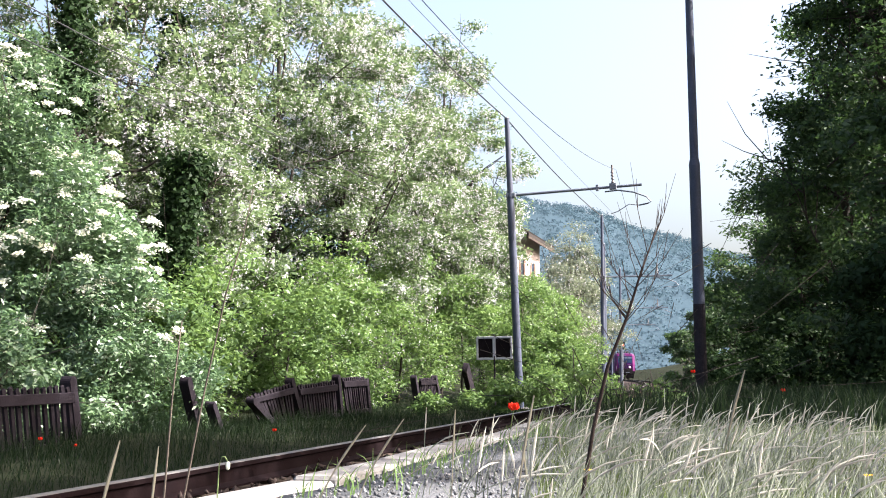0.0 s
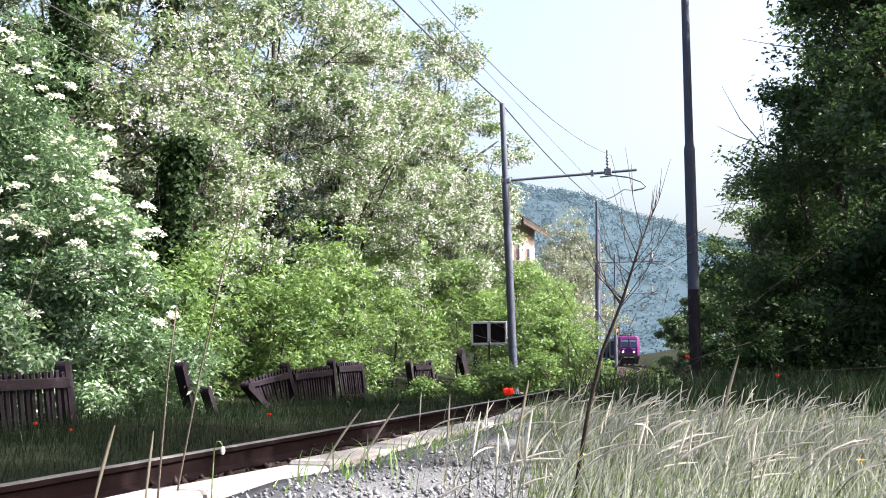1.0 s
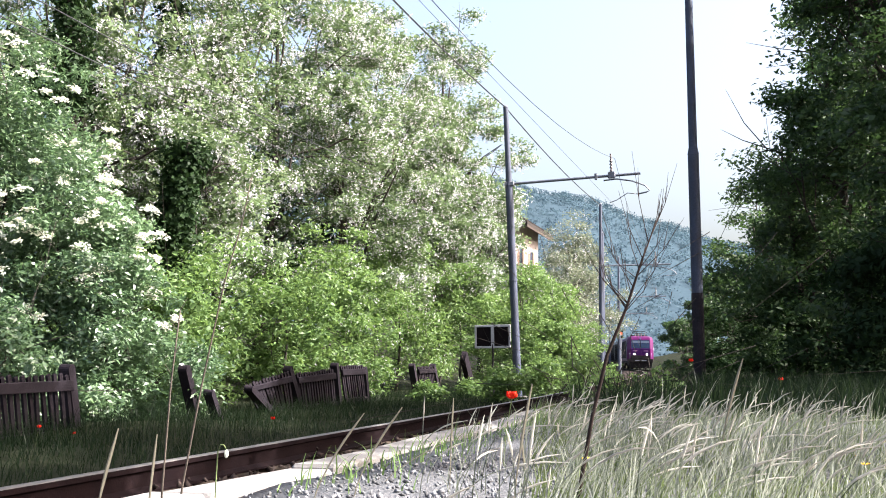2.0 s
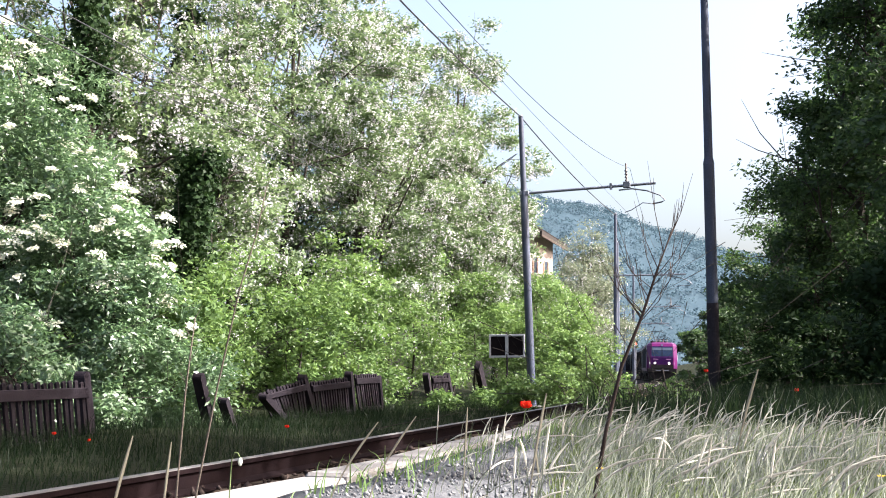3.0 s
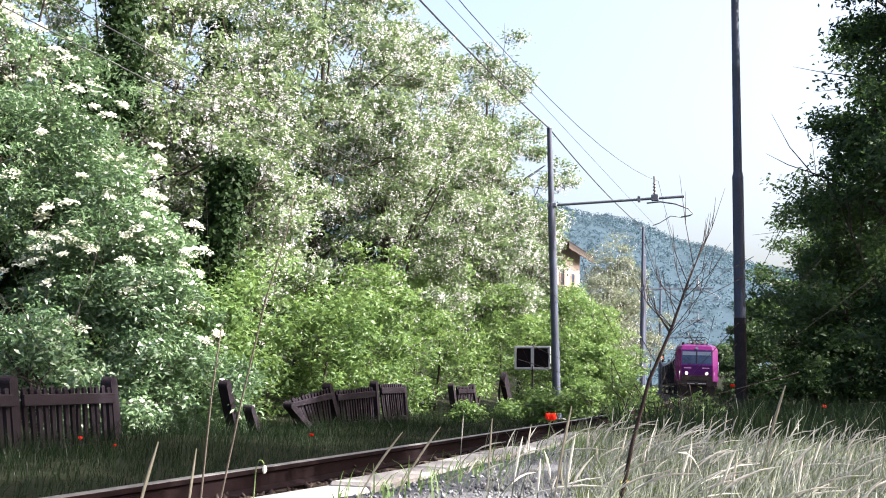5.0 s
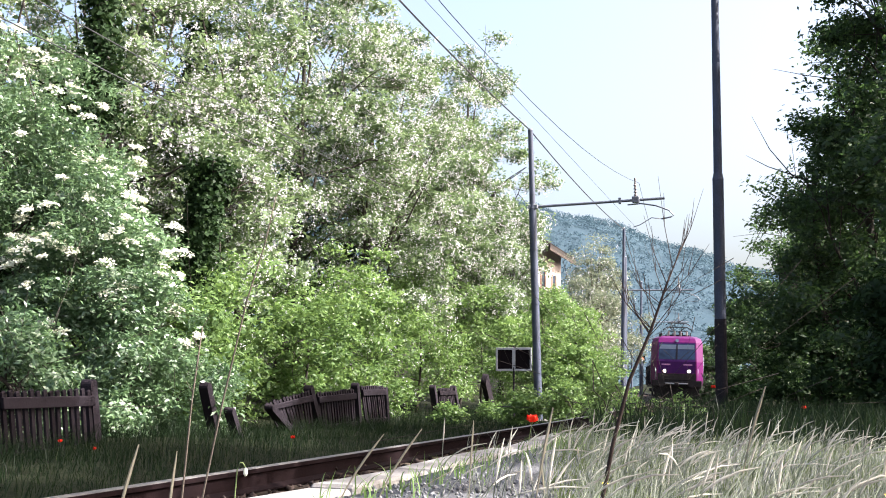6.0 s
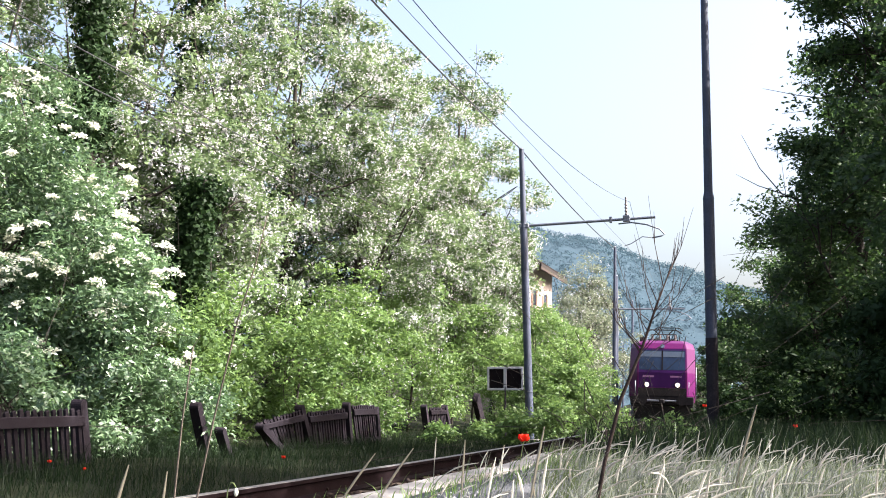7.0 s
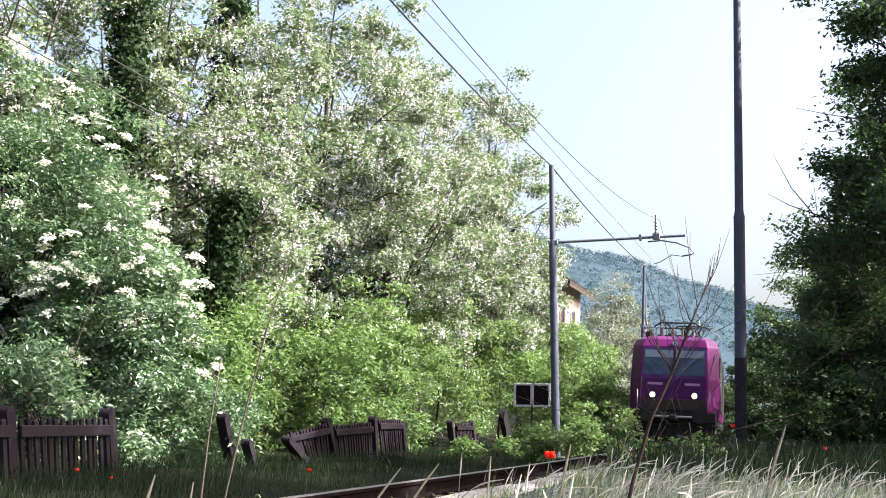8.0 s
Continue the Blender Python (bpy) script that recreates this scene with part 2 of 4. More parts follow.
def shell(rng, blobs, count, inner=0.6, clump=0.42, each=9, flatten=0.6):
    """Twig ends: bunched on the upper sides of clumps, which sit in the outer part of ellipsoids (x, y, z, rx, ry, rz)."""
    b = np.array(blobs, float)
    wgt = (b[:, 3] * b[:, 4] * b[:, 5]) ** 0.66
    m = max(1, count // each)
    k = rng.choice(len(b), m, p=wgt / wgt.sum())
    d = unit(rng.normal(0, 1, (m, 3)))
    r = inner + (1.12 - inner) * rng.random((m, 1)) ** 0.6
    lump = 1 + 0.16 * np.sin(d[:, :1] * 5 + k[:, None]) + 0.14 * np.sin(d[:, 2:] * 6 + 2 * k[:, None] + d[:, 1:2] * 4)
    c = b[k, :3] + d * r * lump * b[k, 3:6]
    out = np.repeat(d, each, axis=0)
    u = unit(rng.normal(0, 1, (m * each, 3)) + out * 0.6 + np.array([0, 0, 0.35]))
    size = np.repeat(clump * rng.uniform(0.55, 1.35, (m, 1)), each, axis=0)
    return np.repeat(c, each, axis=0) + u * size * np.array([1, 1, flatten]) * rng.uniform(0.6, 1.0, (m * each, 1)), u


def racemes(rng, centres, per, spread, size):
    """Hanging blossom bunches, each a narrow tapering heap of small petals."""
    n, k = len(centres) * per, 7
    c = np.repeat(centres, per, axis=0) + rng.normal(0, 1, (n, 3)) * np.array(spread)
    t = rng.random((n, k))
    wide = 0.2 * (1.1 - 0.7 * t)
    ln = size * rng.uniform(0.7, 1.4, (n, 1))
    pts = c[:, None] + np.stack([rng.normal(0, 1, (n, k)) * wide * ln, rng.normal(0, 1, (n, k)) * wide * ln, -t * ln], -1)
    return leaves(rng, pts.reshape(-1, 3), 1, (0.004, 0.004, 0.004), size * 0.30, 0.3, 0.4, 0.8)


def blades(rng, xy, z, height, width, lean, segs=4, wind=(-0.35, -0.1), curl=1.0):
    """Grass blades: tapering curved strips. Returns vertices and quads."""
    n = len(xy)
    h = height * rng.uniform(0.35, 1.4, n)
    a = rng.uniform(0, 2 * math.pi, n)
    l = np.abs(rng.normal(lean, lean * 0.6, n))
    dx, dy = np.cos(a) * l + wind[0] * lean * 2, np.sin(a) * l + wind[1] * lean * 2
    sa = rng.uniform(0, math.pi, n)
    sx, sy = np.cos(sa), np.sin(sa)
    v = np.empty((n, segs + 1, 2, 3))
    for i in range(segs + 1):
        t = i / segs
        w = width * (1 - t ** 1.5) * 0.5 + 0.0004
        cx = xy[:, 0] + dx * h * t ** (1 + curl)
        cy = xy[:, 1] + dy * h * t ** (1 + curl)
        cz = z + h * (t - 0.35 * np.minimum(l, 1.6) * t ** 3)
        for j, s in enumerate((-1, 1)):
            v[:, i, j, 0], v[:, i, j, 1], v[:, i, j, 2] = cx + s * sx * w, cy + s * sy * w, cz
    idx = np.arange(n * (segs + 1) * 2).reshape(n, segs + 1, 2)
    f = np.stack([idx[:, :-1, 0], idx[:, :-1, 1], idx[:, 1:, 1], idx[:, 1:, 0]], -1).reshape(-1, 4)
    return v.reshape(-1, 3), f


def stack(*vf):
    o, vs, fs = 0, [], []
    for v, f in vf:
        vs.append(v)
        fs.append(f + o)
        o += len(v)
    return np.concatenate(vs), np.concatenate(fs)


# ---------------------------------------------------------------- plan: the line of the track
def smooth(a, b, x):
    t = min(1.0, max(0.0, (x - a) / (b - a)))
    return t * t * (3 - 2 * t)


def track_x(y):
    """The track's centre line: nearly straight, then a long curve to the left."""
    return -2.83 - 0.022 * y - 0.34 * smooth(10, 48, y) - 0.0005 * max(0.0, y - 20) ** 2


def track_dir(y):
    """The track's turn about z, in degrees."""
    return math.degrees(math.atan2(track_x(y - 0.5) - track_x(y + 0.5), 1))


def edge_x(y):
    return -1.55 - 0.012 * y


def ground_z(x, y):
    """The lie of the land: a bed for the track, a bank rising to the right, a low rise behind the fence."""
    d = x - track_x(max(-40, min(y, 260)))
    z = -0.42
    z += 0.06 * smooth(-2.6, -4.5, d)
    z += 1.6 * smooth(-8, -16, d) + 6 * smooth(-16, -60, d)
    z += smooth(2.0, 3.2, d) * smooth(9, 14, y) * 0.5 + smooth(4.0, 9.0, d) * smooth(10, 18, y) * 1.5 + 8 * smooth(9, 50, d) * smooth(5, 20, y)
    z += 0.08 * noise.noise((x * 0.4, y * 0.4, 0))
    return z


# ---------------------------------------------------------------- ground, hill, track bed
def build_ground():
    xs = np.concatenate([-np.geomspace(600, 34, 16), np.arange(-30, 16.1, 0.75), np.geomspace(19, 600, 16)])
    ys = np.concatenate([[-300, -120, -50, -20, -8], np.arange(-4, 60, 1.0), np.geomspace(61, 900, 40)])
    v = [(x, y, ground_z(x, y)) for y in ys for x in xs]
    nx = len(xs)
    f = np.array([(j * nx + i, j * nx + i + 1, (j + 1) * nx + i + 1, (j + 1) * nx + i) for j in range(len(ys) - 1) for i in range(nx - 1)])
    tagged(mesh_ob("ground", v, f, M_SOIL, smooth=True), "earth ground with moss and grass along the track, darkened for shade", "ground", kind="structure")


def ridge(x):
    return 83.5 - 0.288 * (x + 65) + 1.6 * math.sin(x * 0.05) + 1.2 * math.sin(x * 0.13 + 1)


def hill_z(x, y):
    return max(-8.0, max(8.0, min(190.0, ridge(x * 706 / max(200, y)) if y > 705 else ridge(x))) * smooth(210, 705, y) - 3)


def build_hill():
    rng = np.random.default_rng(5)
    xs, ys = np.linspace(-700, 600, 66), np.concatenate([np.linspace(200, 720, 40), [800, 950, 1200]])
    v = [(x, y, hill_z(x, y) - (0 if y < 715 else (y - 715) * 0.2)) for y in ys for x in xs]
    nx = len(xs)
    f = np.array([(j * nx + i, j * nx + i + 1, (j + 1) * nx + i + 1, (j + 1) * nx + i) for j in range(len(ys) - 1) for i in range(nx - 1)])
    hill = tagged(mesh_ob("hill", v, f, M_HILL, smooth=True), "wooded hill with distance haze put into its blue green", "hill", kind="structure")
    # crowns of the far wood, as one sheet of clumps
    n = 4300
    cx, cy = rng.uniform(-260, 60, n), 230 + 490 * rng.random(n) ** 0.7
    cen = np.array([(x * (0.45 + 0.55 * y / 720), y, 0) for x, y in zip(cx, cy)])
    cen[:, 2] = [hill_z(x, y) + 1 for x, y, _ in cen]
    ring = unit(rng.normal(0, 1, (n * 5, 3)) + np.array([0, 0, 0.6]))
    twig = np.repeat(cen, 5, axis=0) + ring * rng.uniform(1.0, 2.8, (n * 5, 1)) * np.array([1, 1, 0.9])
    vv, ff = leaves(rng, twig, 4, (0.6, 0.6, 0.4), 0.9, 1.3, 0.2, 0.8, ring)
    tagged(mesh_ob("far_wood", vv, ff, M_HILL, smooth=True), "dense tree crowns covering the distant hill, tinted blue for haze", "woods", kind="stuff")


def build_platform():
    ys = [-6 + 0.5 * i for i in range(60)]
    v, f = [], []
    cols = [0.17, 0.5, 1.0, 1.6, 2.3, 3.2, 4.5, 7.0]
    for y in ys:
        for c in cols:
            x = edge_x(y) + c
            v.append((x, y, 0.285 + 0.02 * noise.noise((x * 1.3, y * 1.3, 4)) - (0.006 if c < 0.2 else 0)))
    nx = len(cols)
    top = len(v)
    f = [(j * nx + i, j * nx + i + 1, (j + 1) * nx + i + 1, (j + 1) * nx + i) for j in range(len(ys) - 1) for i in range(nx - 1)]
    for y in ys:
        v.append((edge_x(y) + 0.17, y, -0.6))
    f += [(top + j, j * nx, (j + 1) * nx, top + j + 1) for j in range(len(ys) - 1)]
    plat = tagged(mesh_ob("pavement", v, f, M_GRAVEL, smooth=True), "low platform of trodden grey gravel beside the track", "platform", kind="structure")
    rng = np.random.default_rng(8)
    # kerb stones along the track side
    bm0 = box(0, 0.168, -0.495, 0.495, -0.56, 0.302, 0.012)
    me = bpy.data.meshes.new("kerb_stone")
    bm0.to_mesh(me)
    bm0.free()
    me.materials.append(M_CONCRETE)
    for i in range(30):
        y = -5.5 + i
        o = new("kerb_stone", me)
        o.parent = plat
        o.matrix_world = pose(edge_x(y) + rng.normal(0, 0.006), y, rng.normal(0, 0.006), rng.normal(0, 0.4), rng.normal(0, 0.6), track_dir(y) * 1.0)


def stones(rng, xyz, size):
    """Angular pebbles: jittered octahedra."""
    n = len(xyz)
    o = np.array([(1, 0, 0), (-1, 0, 0), (0, 1, 0), (0, -1, 0), (0, 0, 1), (0, 0, -1)], float)
    tri = np.array([(0, 2, 4), (2, 1, 4), (1, 3, 4), (3, 0, 4), (2, 0, 5), (1, 2, 5), (3, 1, 5), (0, 3, 5)])
    r = size * rng.uniform(0.5, 1.4, (n, 1, 1)) * rng.uniform(0.6, 1.2, (n, 1, 3))
    v = xyz[:, None] + (o[None] + rng.normal(0, 0.28, (n, 6, 3))) * r
    return v.reshape(-1, 3), (tri[None] + (np.arange(n) * 6)[:, None, None]).reshape(-1, 3)


def build_gravel():
    rng = np.random.default_rng(11)
    y = 2.6 + 14 * rng.random(9000) ** 1.5
    x = np.array([edge_x(a) + 0.2 for a in y]) + rng.random(9000) * (1.0 + 0.25 * y)
    p = np.stack([x, y, np.full(9000, 0.288)], 1)
    v, f = stones(rng, p, 0.0075)
    tagged(mesh_ob("loose_gravel", v, f, M_STONE), "loose grey gravel strewn over the platform", "gravel", kind="stuff")
    n = 6000
    y = 1 + 32 * rng.random(n) ** 1.5
    x = np.array([track_x(a) for a in y]) + rng.uniform(-1.0, 1.2, n)
    p = np.stack([x, y, -0.19 + rng.normal(0, 0.025, n)], 1)
    v, f = stones(rng, p, 0.028)
    tagged(mesh_ob("ballast", v, f, M_BALLAST), "rust-brown ballast stones between the rails", "ballast", kind="stuff")


def rail_profile():
    return [(-0.075, -0.172), (0.075, -0.172), (0.075, -0.158), (0.012, -0.135), (0.010, -0.05), (0.036, -0.036), (0.036, -0.006), (0.028, 0.0), (-0.028, 0.0), (-0.036, -0.006), (-0.036, -0.036), (-0.010, -0.05), (-0.012, -0.135), (-0.075, -0.158)]


def build_track():
    trk = tagged(new("railway_track"), "single railway track with rusty rails on ballast", "railway track", kind="structure")
    ys = [-12 + 1.5 * i for i in range(24)] + [24 + 4 * i for i in range(60)]
    prof = rail_profile()
    n = len(prof)
    for side in (-0.7525, 0.7525):
        v, f, mi = [], [], []
        for y in ys:
            a = radians(track_dir(y))
            for px, pz in prof:
                v.append((track_x(y) + (side + px) * math.cos(a), y + (side + px) * math.sin(a), pz))
        for j in range(len(ys) - 1):
            for k in range(n):
                k2 = (k + 1) % n
                f.append((j * n + k, j * n + k2, (j + 1) * n + k2, (j + 1) * n + k))
                mi.append(1 if k in (6, 7, 8) else 0)
        rail = mesh_ob("rail", v, f, M_RAIL, trk)
        rail.data.materials.append(M_RAILTOP)
        rail.data.polygons.foreach_set("material_index", mi)
    bedv, bedf = [], []
    for y in ys:
        for dx, z in ((-2.6, -0.45), (-1.75, -0.21), (1.22, -0.21), (1.27, -0.45)):
            bedv.append((track_x(y) + dx, y, z))
    for j in range(len(ys) - 1):
        bedf += [(j * 4 + i, j * 4 + i + 1, j * 4 + i + 5, j * 4 + i + 4) for i in range(3)]
    mesh_ob("ballast_bed", bedv, bedf, M_BALLAST, trk)
    bm = box(-1.25, 1.25, -0.12, 0.12, -0.32, -0.174, 0.012)
    me = bpy.data.meshes.new("sleeper")
    bm.to_mesh(me)
    bm.free()
    me.materials.append(M_SLEEPER)
    rng = random.Random(4)
    for i in range(110):
        y = -4 + 0.62 * i
        o = new("sleeper", me)
        o.parent = trk
        o.matrix_world = pose(track_x(y), y, 0, 0, 0, track_dir(y) + rng.uniform(-1, 1))


# ---------------------------------------------------------------- overhead line
def build_pole(x, y, top, bracket_z, reach, lean_x, with_arm, collar, r_low, r_up, label):
    """Tubular mast with a stepped shaft; the arm carries insulator, bent steady arm and clamps."""
    base = ground_z(x, y) - 0.1 if y > 30 else 0.2
    p = thing("catenary_pole", pose(x, y, base, 0, lean_x, track_dir(y)), label, "catenary pole", "catenary poles")
    c, b = collar - base, bracket_z - base
    part("foot_block", box(-0.28, 0.28, -0.28, 0.28, -0.3, 0.12, 0.03), M_CONCRETE, p, "concrete foundation block")
    part("lower_shaft", cyl(r_low, r_low * 0.94, c, seg=20), M_POLE, p)
    # added dark sleeve: tree shade on the lower shaft, put into colour
    if not with_arm and y < 30:
        part("foot_shade", cyl(r_low * 1.03, r_low * 1.015, 1.9, seg=20), M_POLEDARK, p, "added dark sleeve for the tree shade on the pole's foot")
    part("collar", cyl(r_low * 0.99, r_up * 1.02, 0.14, Matrix.Translation((0, 0, c - 0.002)), 20), M_POLE, p)
    part("upper_shaft", cyl(r_up, r_up * 0.82, top - base - c, Matrix.Translation((0, 0, c)), 20), M_POLE, p)
    part("cap", cyl(r_up * 0.95, 0.03, 0.06, Matrix.Translation((0, 0, top - base)), 16), M_STEEL, p)
    for hz in (0.55 * c, 0.8 * c) if with_arm else ():
        part("band", cyl(r_low * 1.07, r_low * 1.07, 0.05, Matrix.Translation((0, 0, hz)), 20), M_POLE, p)
    if with_arm:
        arm = part("arm", cyl(0.042, 0.042, reach, Matrix.Translation((r_up * 0.8, 0, b)) @ pose(0, 0, 0, 0, 89.2, 0), 12), M_STEEL, p)
        part("arm_clamp", box(-0.13, 0.17, -0.1, 0.1, b - 0.07, b + 0.07, 0.02), M_STEEL, p)
        k = reach * 0.80
        part("insulator_clamp", box(k - 0.11, k + 0.11, -0.06, 0.06, b - 0.04, b + 0.16, 0.015), M_STEEL, p)
        ins = part("insulator", cyl(0.028, 0.028, 0.62, Matrix.Translation((k, 0, b + 0.1)), 10), M_INSUL, p)
        for i in range(4):
            part("shed", cyl(0.06, 0.035, 0.05, Matrix.Translation((k, 0, b + 0.18 + i * 0.1)), 12), M_INSUL, ins)
        part("stop_clamp", box(k - 0.52, k - 0.44, -0.05, 0.05, b - 0.05, b + 0.14, 0.01), M_STEEL, p)
        tube_part("steady_arm", [(k - 0.25, 0, b - 0.09), (k + 0.15, 0, b - 0.07), (k + 0.6, 0, b - 0.16), (k + 0.98, 0, b - 0.32), (k + 1.12, 0, b - 0.48), (k + 1.02, 0, b - 0.53), (k + 0.75, 0, b - 0.57)], 0.024, M_STEEL, p)
        tube_part("wire_holder", [(k + 0.75, 0, b - 0.57), (k + 0.45, 0, b - 0.52), (k + 0.1, 0, b - 0.72), (k - 0.1, 0, b - 0.78)], 0.014, M_STEEL, p)
    return p


def build_wire(name, pts, r, label):
    v, f = tube(pts, r, 5)
    tagged(mesh_ob(name, v, f, M_WIRE), label, "overhead wire", "overhead wires")


def sag(a, b, s, n=14):
    a, b = Vector(a), Vector(b)
    return [a.lerp(b, i / n) - Vector((0, 0, 4 * s * (i / n) * (1 - i / n))) for i in range(n + 1)]


def build_line():
    build_pole(-7.18, 36.6, 8.57, 6.15, 3.95, -3.0, True, 6.1, 0.125, 0.095, "blue grey steel catenary pole with a bracket arm over the track")
    build_pole(-1.21, 25.0, 10.6, 8.0, 0, -1.35, False, 4.93, 0.118, 0.088, "thick blue grey tubular pole standing at the platform")
    for y, top, arm in ((65.0, 9.2, True), (66.5, 7.8, False), (96.0, 9.0, True), (128.0, 9.0, True), (162.0, 9.0, True)):
        build_pole(track_x(y) - 2.65, y, top, 5.86, 3.6, -0.5, arm, 5.7, 0.125, 0.09, "slim steel catenary pole beside the far track")
    tops = [(-7.3, 2, 8.95), (-7.66, 36.6, 8.56), (track_x(65) - 2.75, 65, 9.15), (track_x(96) - 2.75, 96, 8.95), (track_x(128) - 2.75, 128, 8.95), (track_x(162) - 2.75, 162, 8.95)]
    w = []
    for a, b in zip(tops[:-1], tops[1:]):
        w += sag(a, b, 0.42 if b[1] < 40 else 0.2)[:-1]
    build_wire("feeder_wire", w + [Vector(tops[-1])], 0.021, "dark feeder wire slung from pole top to pole top")
    for dz, r, near, low, nm, lab in ((6.85, 0.0065, 6.4, 1.08, "messenger_wire", "thin bearer wire above the contact wire"), (5.42, 0.004, 5.35, 0.03, "contact_wire", "thin copper contact wire above the track")):
        pts = [(-4.3, -1, near), (-4.27, 36.6, dz), (track_x(65) - 0.1, 65, dz - 0.25), (track_x(96), 96, dz - 0.25), (track_x(128), 128, dz - 0.25), (track_x(162), 162, dz - 0.25)]
        w = []
        for a, b in zip(pts[:-1], pts[1:]):
            w += sag(a, b, low if b[1] < 40 else low * 0.6)[:-1]
        build_wire(nm, w + [Vector(pts[-1])], r, lab)
    # telephone wires in front of the trees behind the fence
    for dx, dz in ((0.0, 0.0), (0.25, 0.42)):
        build_wire("telephone_wire", sag((-11.3 + dx, 4, 6.2 + dz), (-11.3 + dx, 46, 6.0 + dz), 0.34), 0.011, "thin grey wire stretched before the blossoming trees")


def build_sign():
    s = thing("trackside_board", pose(-7.3, 33.6, -0.35, 0, -1.5, 3), "two black panels in a white frame on a thin post", "railway sign")
    part("post", cyl(0.026, 0.026, 1.5, seg=10), M_POLEDARK, s)
    b = 1.4
    part("back_plate", box(-0.5, 0.5, 0.02, 0.035, b, b + 0.64, 0.004), M_POLEDARK, s)
    for x0, x1, z0, z1 in ((-0.51, 0.51, b - 0.005, b + 0.055), (-0.51, 0.51, b + 0.59, b + 0.65), (-0.51, -0.455, b + 0.055, b + 0.59), (0.455, 0.51, b + 0.055, b + 0.59), (-0.045, 0.045, b + 0.055, b + 0.59)):
        part("frame_bar", box(x0, x1, -0.02, 0.02, z0, z1, 0.006), M_SIGNWHITE, s)
    for x0 in (-0.455, 0.045):
        part("panel", box(x0, x0 + 0.41, 0.0, 0.02, b + 0.055, b + 0.59), M_SIGNBLACK, s, "dull black panel")
    part("finial", cyl(0.02, 0.02, 0.07, Matrix.Translation((0, 0.01, b + 0.64)), 8), M_POLEDARK, s)


def build_signal():
    y = 104
    s = thing("railway_signal", pose(track_x(y) - 2.6, y, -0.3, 0, 0, 6), "small railway signal on a mast showing red", "railway signal")
    part("mast", cyl(0.06, 0.05, 3.6, seg=10), M_STEEL, s)
    part("head", box(-0.17, 0.17, -0.1, 0.1, 3.1, 3.75, 0.04), M_SIGNBLACK, s)
    part("lamp", cyl(0.085, 0.085, 0.03, Matrix.Translation((0, -0.1, 3.5)) @ pose(0, 0, 0, 90, 0, 0), 14), M_REDLIGHT, s, "lit red lamp")


# ---------------------------------------------------------------- fence
FENCE = tagged(new("fence"), "broken concrete picket fence with leaning panels, coloured dark for shade", "fence")


def build_post(y_top, z_top, y_low, z_low, lean_x=0.0, x=-9.3, half=0.085):
    """A round-headed post from its top down to where it enters the grass, and on into the ground."""
    run, rise = y_low - y_top, z_top - z_low
    h = math.hypot(run, rise) + 0.3
    prof = [(-half, 0.0), (half, 0.0)] + [(half * math.cos(math.pi * k / 8), h - 0.07 + 0.07 * math.sin(math.pi * k / 8)) for k in range(9)]
    bm = loft([[(-0.08, a, b) for a, b in prof], [(-0.065, a, b) for a, b in prof], [(0.065, a, b) for a, b in prof], [(0.08, a, b) for a, b in prof]])
    k = h / (h - 0.3)
    part("post", bm, M_FENCE, FENCE).matrix_local = pose(x, y_top + run * k, z_top - rise * k, math.degrees(math.atan2(run, rise)), lean_x, 2)


def build_panel(ya, za, yb, zb, lean_a, lean_b, tilt=0.0, x=-9.2, h=0.95, seed=1):
    """A picket panel whose top runs from (ya, za) to (yb, zb); its pickets lean from lean_a to lean_b degrees."""
    rng = random.Random(seed)
    run = math.hypot(yb - ya, zb - za)
    n = max(4, round(run / 0.15))
    p = part("panel", panel_rails(ya, za, yb, zb, lean_a, lean_b, h), M_FENCE, FENCE)
    p.matrix_local = pose(x, 0, 0, 0, tilt, 0)
    bm = box(-0.018, 0.018, -0.036, 0.036, -h, 0, 0.0)
    bmesh.ops.bevel(bm, geom=[e for e in bm.edges if all(v.co.z > -h / 2 for v in e.verts)], offset=0.014, segments=1, affect="EDGES")
    me = bpy.data.meshes.new("picket")
    bm.to_mesh(me)
    bm.free()
    me.materials.append(M_FENCE)
    for i in range(n):
        t = (i + 0.5) / n
        o = new("picket", me)
        o.parent = p
        o.matrix_local = pose(-0.034, ya + (yb - ya) * t, za + (zb - za) * t + rng.uniform(-0.02, 0.015), lean_a + (lean_b - lean_a) * t + rng.uniform(-1.5, 1.5), rng.uniform(-1, 1), 0)
    return p


def panel_rails(ya, za, yb, zb, lean_a, lean_b, h):
    """The two cast rails that hold the pickets, set below the picket tops."""
    bm = bmesh.new()
    for d0, d1 in ((0.09, 0.24), (h - 0.16, h - 0.05)):
        q = []
        for y, z, lean in ((ya, za, lean_a), (yb, zb, lean_b)):
            s, c = math.sin(radians(lean)), math.cos(radians(lean))
            for d in (d0, d1):
                for xx in (-0.014, 0.032):
                    q.append(bm.verts.new((xx, y + s * d, z - c * d)))
        for f in ((0, 1, 3, 2), (4, 6, 7, 5), (0, 4, 5, 1), (2, 3, 7, 6), (0, 2, 6, 4), (1, 5, 7, 3)):
            bm.faces.new([q[i] for i in f])
    bmesh.ops.recalc_face_normals(bm, faces=bm.faces[:])
    bmesh.ops.bevel(bm, geom=bm.edges[:], offset=0.008, segments=1, affect="EDGES")
    return bm


